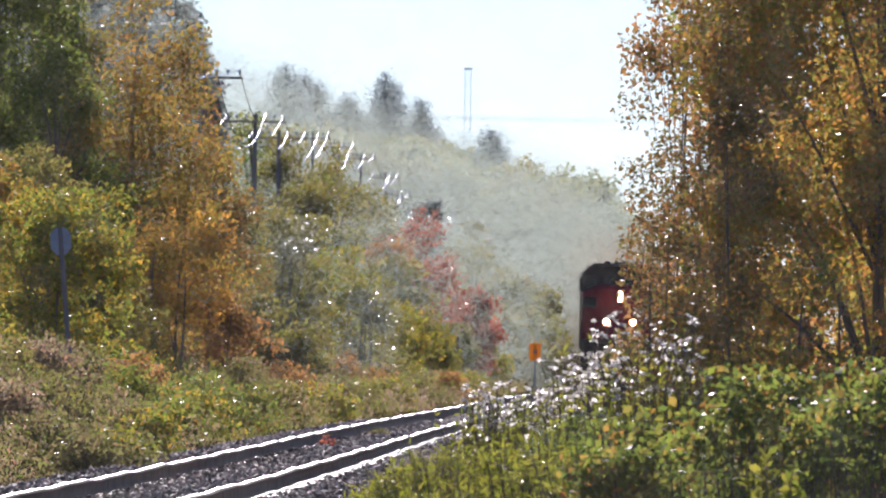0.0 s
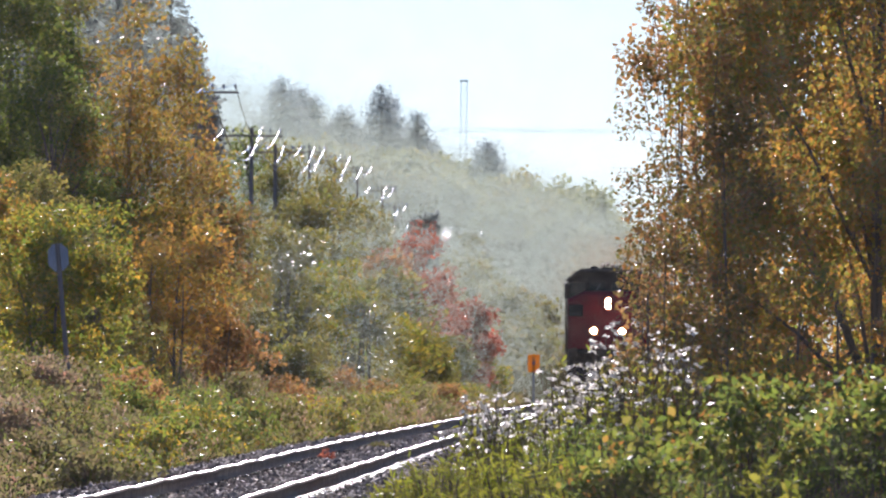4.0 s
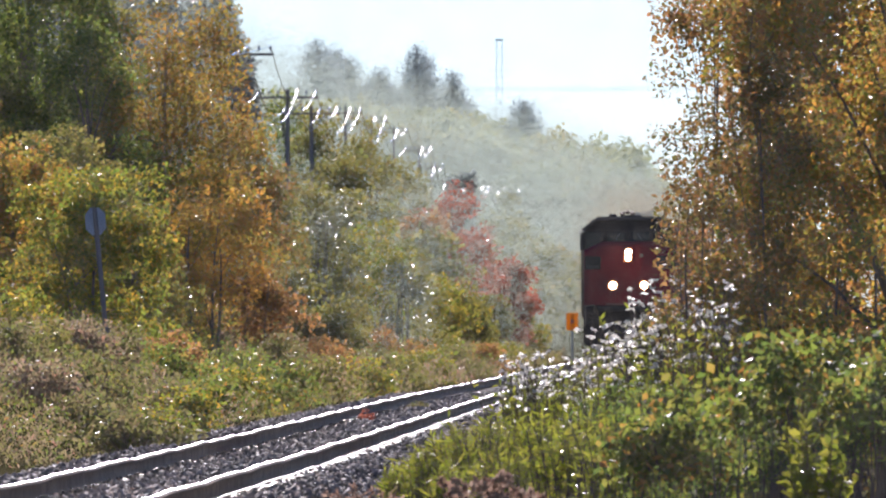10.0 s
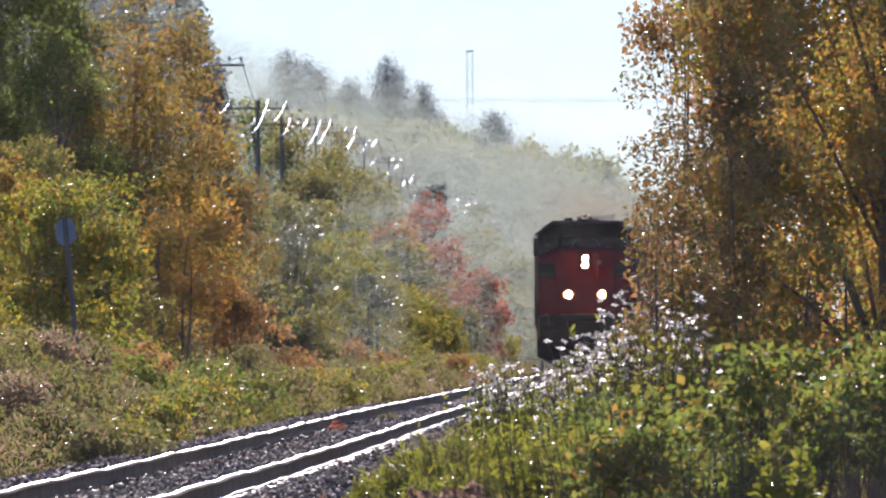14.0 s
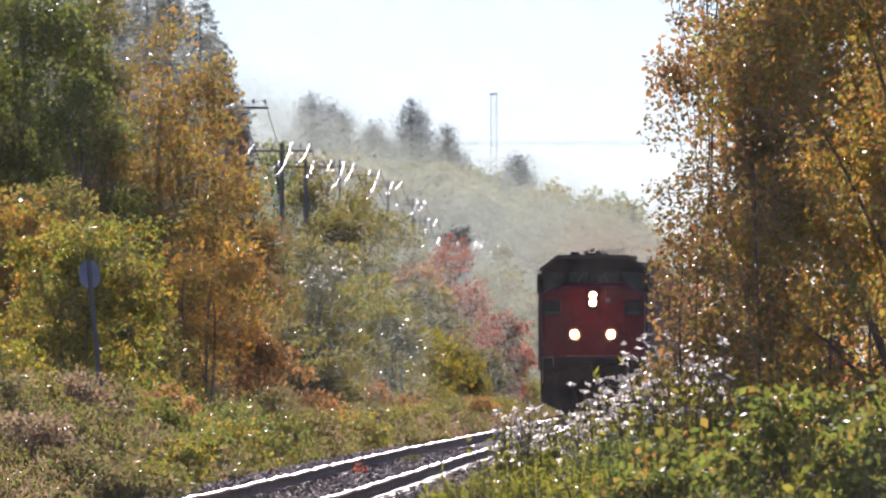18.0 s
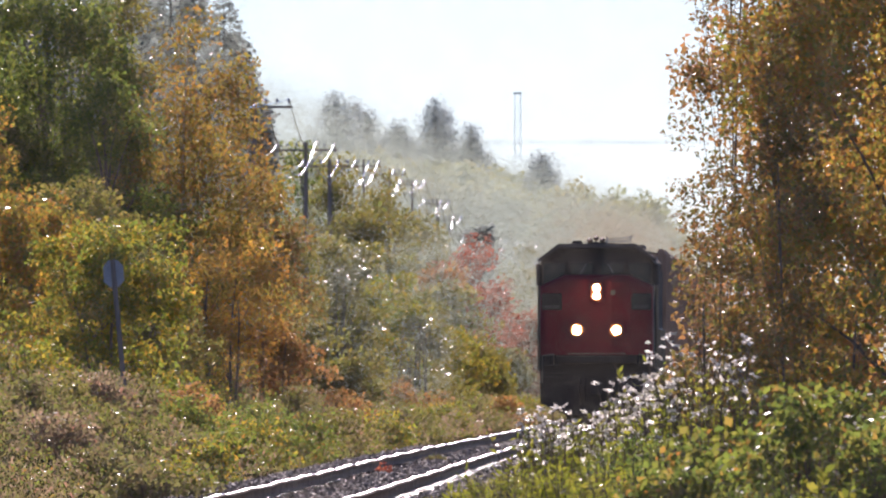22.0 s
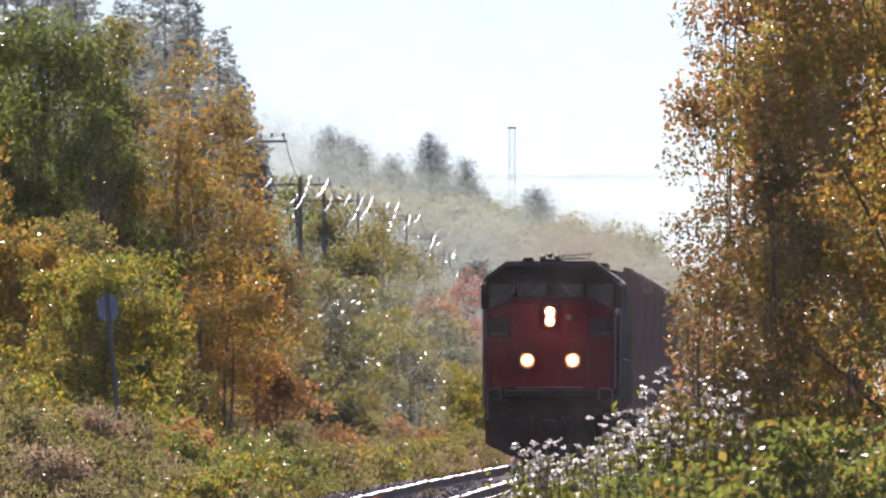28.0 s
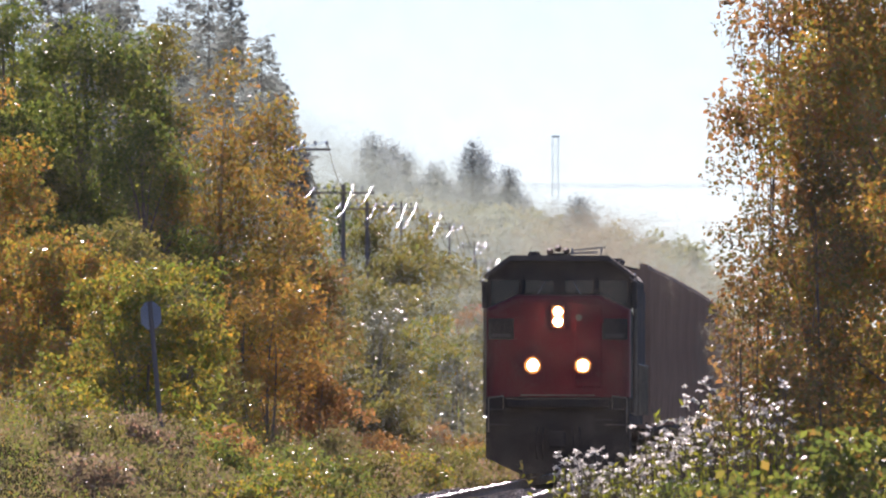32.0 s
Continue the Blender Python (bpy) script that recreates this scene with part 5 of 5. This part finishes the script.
def smoke_plume(n, length, spread, low, high, seed, label):
    """Thin exhaust: a long drift of tiny flakes, thickest near its middle."""
    rng = np.random.default_rng(seed)
    ob = thing("exhaust_smoke", 0, 0, 0, label, "smoke", "exhaust behind the engine")
    y = length * rng.random(n)
    x = rng.normal(size=n) * spread * (0.4 + 0.6 * y / length) - 0.010 * y + 0.6 * np.sin(y * 0.11)
    z = low + (high - low) * (0.25 + 0.75 * (y / length) ** 0.5) * rng.random(n) ** 1.2 + 0.5 * np.sin(y * 0.17 + 1)
    tagged(part("drift", mesh_of("drift", *threads(np.stack((x, y, z), axis=-1), rng, 0.5, 0.006), SMOKE), None, ob), kind="stuff")
    return ob


PLUMES = [smoke_plume(9000, 90.0, 1.4, 4.4, 6.6, 501, "thin grey-brown exhaust smoke over the engine"), smoke_plume(50000, 220.0, 3.2, 1.2, 7.2, 502, "pale spread-out exhaust haze behind the engine")]
PLUME_AT = (15.0, 90.0)


# ---- what moves ----
def at_line(y):
    return pose(float(track_x(y)), y, float(track_z(y)), 0, 0, track_turn(y))


def nose_y(t):
    """Where the front of the train is: it comes on at a steady 35 km/h."""
    return 357.0 + 9.72 * (32.0 - t)


def motions():
    times = [float(t) for t in range(0, 33, 2)]
    walk(LOCO, [(t, at_line(nose_y(t) + 10.2)) for t in times])
    for plume, back in zip(PLUMES, PLUME_AT):
        walk(plume, [(t, at_line(nose_y(t) + back)) for t in times])
    for i, car in enumerate(CARS):
        walk(car, [(t, at_line(nose_y(t) + 29.7 + 17.6 * i)) for t in times])



# ---- sleepers, fastenings and ballast stones ----
def rough_stones(rng, p, size):
    """Small broken stones: eight-sided lumps, each its own shape."""
    n = len(p)
    axes = np.array(((1, 0, 0), (0, 1, 0), (-1, 0, 0), (0, -1, 0), (0, 0, 1), (0, 0, -1)), dtype=float)
    v = axes[None] * (0.55 + 0.6 * rng.random((n, 6, 1))) + 0.3 * rng.normal(size=(n, 6, 3))
    a = rng.random(n) * 2 * math.pi
    co, si = np.cos(a)[:, None], np.sin(a)[:, None]
    v = np.stack((v[..., 0] * co - v[..., 1] * si, v[..., 0] * si + v[..., 1] * co, v[..., 2] * 0.8), axis=-1)
    v = v * size[:, None, None] + p[:, None]
    f = np.array(((0, 1, 4), (1, 2, 4), (2, 3, 4), (3, 0, 4), (1, 0, 5), (2, 1, 5), (3, 2, 5), (0, 3, 5)))
    return v.reshape(-1, 3), (f[None] + 6 * np.arange(n)[:, None, None]).reshape(-1, 3)


def build_ballast():
    rng = np.random.default_rng(77)
    bed = bpy.data.objects["ballast_bed"]
    n = 28000
    y = 110 + 240 * rng.random(n) ** 1.5
    u = rng.uniform(-2.7, 2.9, n)
    x = track_x(y) + u
    z = track_z(y) + np.interp(u, (-2.75, -2.0, -1.35, -0.9, -0.7, 1.35, 1.75, 2.6, 3), (-0.46, -0.17, -0.14, -0.14, -0.178, -0.178, -0.225, -0.43, -0.5))
    keep = (np.abs(np.abs(u) - 0.755) > 0.1) & ((u < 0.75) | (u > 0.9) | (rng.random(n) < 0.5))
    p = np.stack((x, y, z), axis=-1)[keep]
    ob = part("ballast_stones", mesh_of("ballast_stones", *rough_stones(rng, p, 0.02 + 0.032 * rng.random(len(p))), STONE), None, bed, "loose grey broken stones")
    tagged(ob, kind="stuff")
    shapes = [mesh_of("ballast_stone", *rough_stones(rng, np.zeros((1, 3)), np.array((0.04 + 0.006 * k,))), STONE) for k in range(6)]
    for k in range(280):
        yy, uu = 128 + 26 * rng.random(), rng.uniform(0.95, 2.2) if k % 2 else rng.uniform(-0.6, 0.6)
        zz = float(track_z(yy)) + float(np.interp(abs(uu), (0, 1.35, 1.75, 2.6), (-0.165, -0.165, -0.21, -0.41)))
        part("ballast_stone", shapes[k % 6], None, bed, "", pose(float(track_x(yy)) + uu, yy, zz, 0, 0, 360 * rng.random()))
    # sleepers
    bm = blocks((-1.3, 1.3, -0.11, 0.11, -0.17, 0.0), bevel=0.012)
    me = bpy.data.meshes.new("sleeper")
    bm.to_mesh(me)
    bm.free()
    me.materials.append(TIMBER)
    plate = blocks((-0.09, 0.09, -0.09, 0.09, 0.0, 0.012), (-0.10, -0.075, -0.05, -0.02, 0.0, 0.045), (0.075, 0.10, 0.02, 0.05, 0.0, 0.045))
    pm = bpy.data.meshes.new("tie_plate")
    plate.to_mesh(pm)
    plate.free()
    pm.materials.append(TIRE_STEEL)
    # wider bright plates on the right rail only, for the glint line
    wide = blocks((-0.10, 0.17, -0.08, 0.08, 0.0, 0.014), bevel=0.004)
    wm = bpy.data.meshes.new("glint_plate")
    wide.to_mesh(wm)
    wide.free()
    wm.materials.append(GLINT_STEEL)
    for i in range(300):
        yy = 116 + 0.54 * i
        m = pose(float(track_x(yy)) + rng.normal() * 0.025, yy, float(track_z(yy)) - 0.185 + rng.normal() * 0.006, 0, rng.normal() * 0.3, track_turn(yy) + rng.normal() * 0.8)
        tie = part("sleeper", me, None, bed, "", m)
        for s in (-0.755, 0.755):
            part("tie_plate", wm if s > 0 else pm, None, tie, "", pose(s, 0, 0.002))
    ys = np.arange(116 + 0.54 * 300, 640, 0.54)
    far_ties = bmesh.new()
    for yy in ys:
        cx, cz = float(track_x(yy)), float(track_z(yy)) - 0.185
        v = [far_ties.verts.new((cx + sx * 1.3, yy + sy * 0.11, cz + sz)) for sz in (-0.12, 0) for sx, sy in ((-1, -1), (1, -1), (1, 1), (-1, 1))]
        for q in ((4, 5, 6, 7), (0, 1, 5, 4), (1, 2, 6, 5), (2, 3, 7, 6), (3, 0, 4, 7)):
            far_ties.faces.new([v[k] for k in q])
    tagged(part("far_sleepers", far_ties, TIMBER, bed), kind="stuff")


build_ballast()
for _i, (_x, _y, _m, _n, _h, _lab) in enumerate(((-1.05, 259, RED, 16, 0.28, "small scarlet seedling between the rails"), (-0.32, 297, GRASS, 30, 0.22, "green weed tuft between the rails"),
                                               (-2.7, 152, DRY, 24, 0.12, "dry weed tuft between the rails"), (-2.35, 148, DRY, 24, 0.16, "dry weed tuft between the rails"))):
    herb_clump("track_weed", _x, _y, _n, _h, 0.14, _m, 0.045, _lab, 300 + _i, 0.5, group="weeds in the track")

motions()
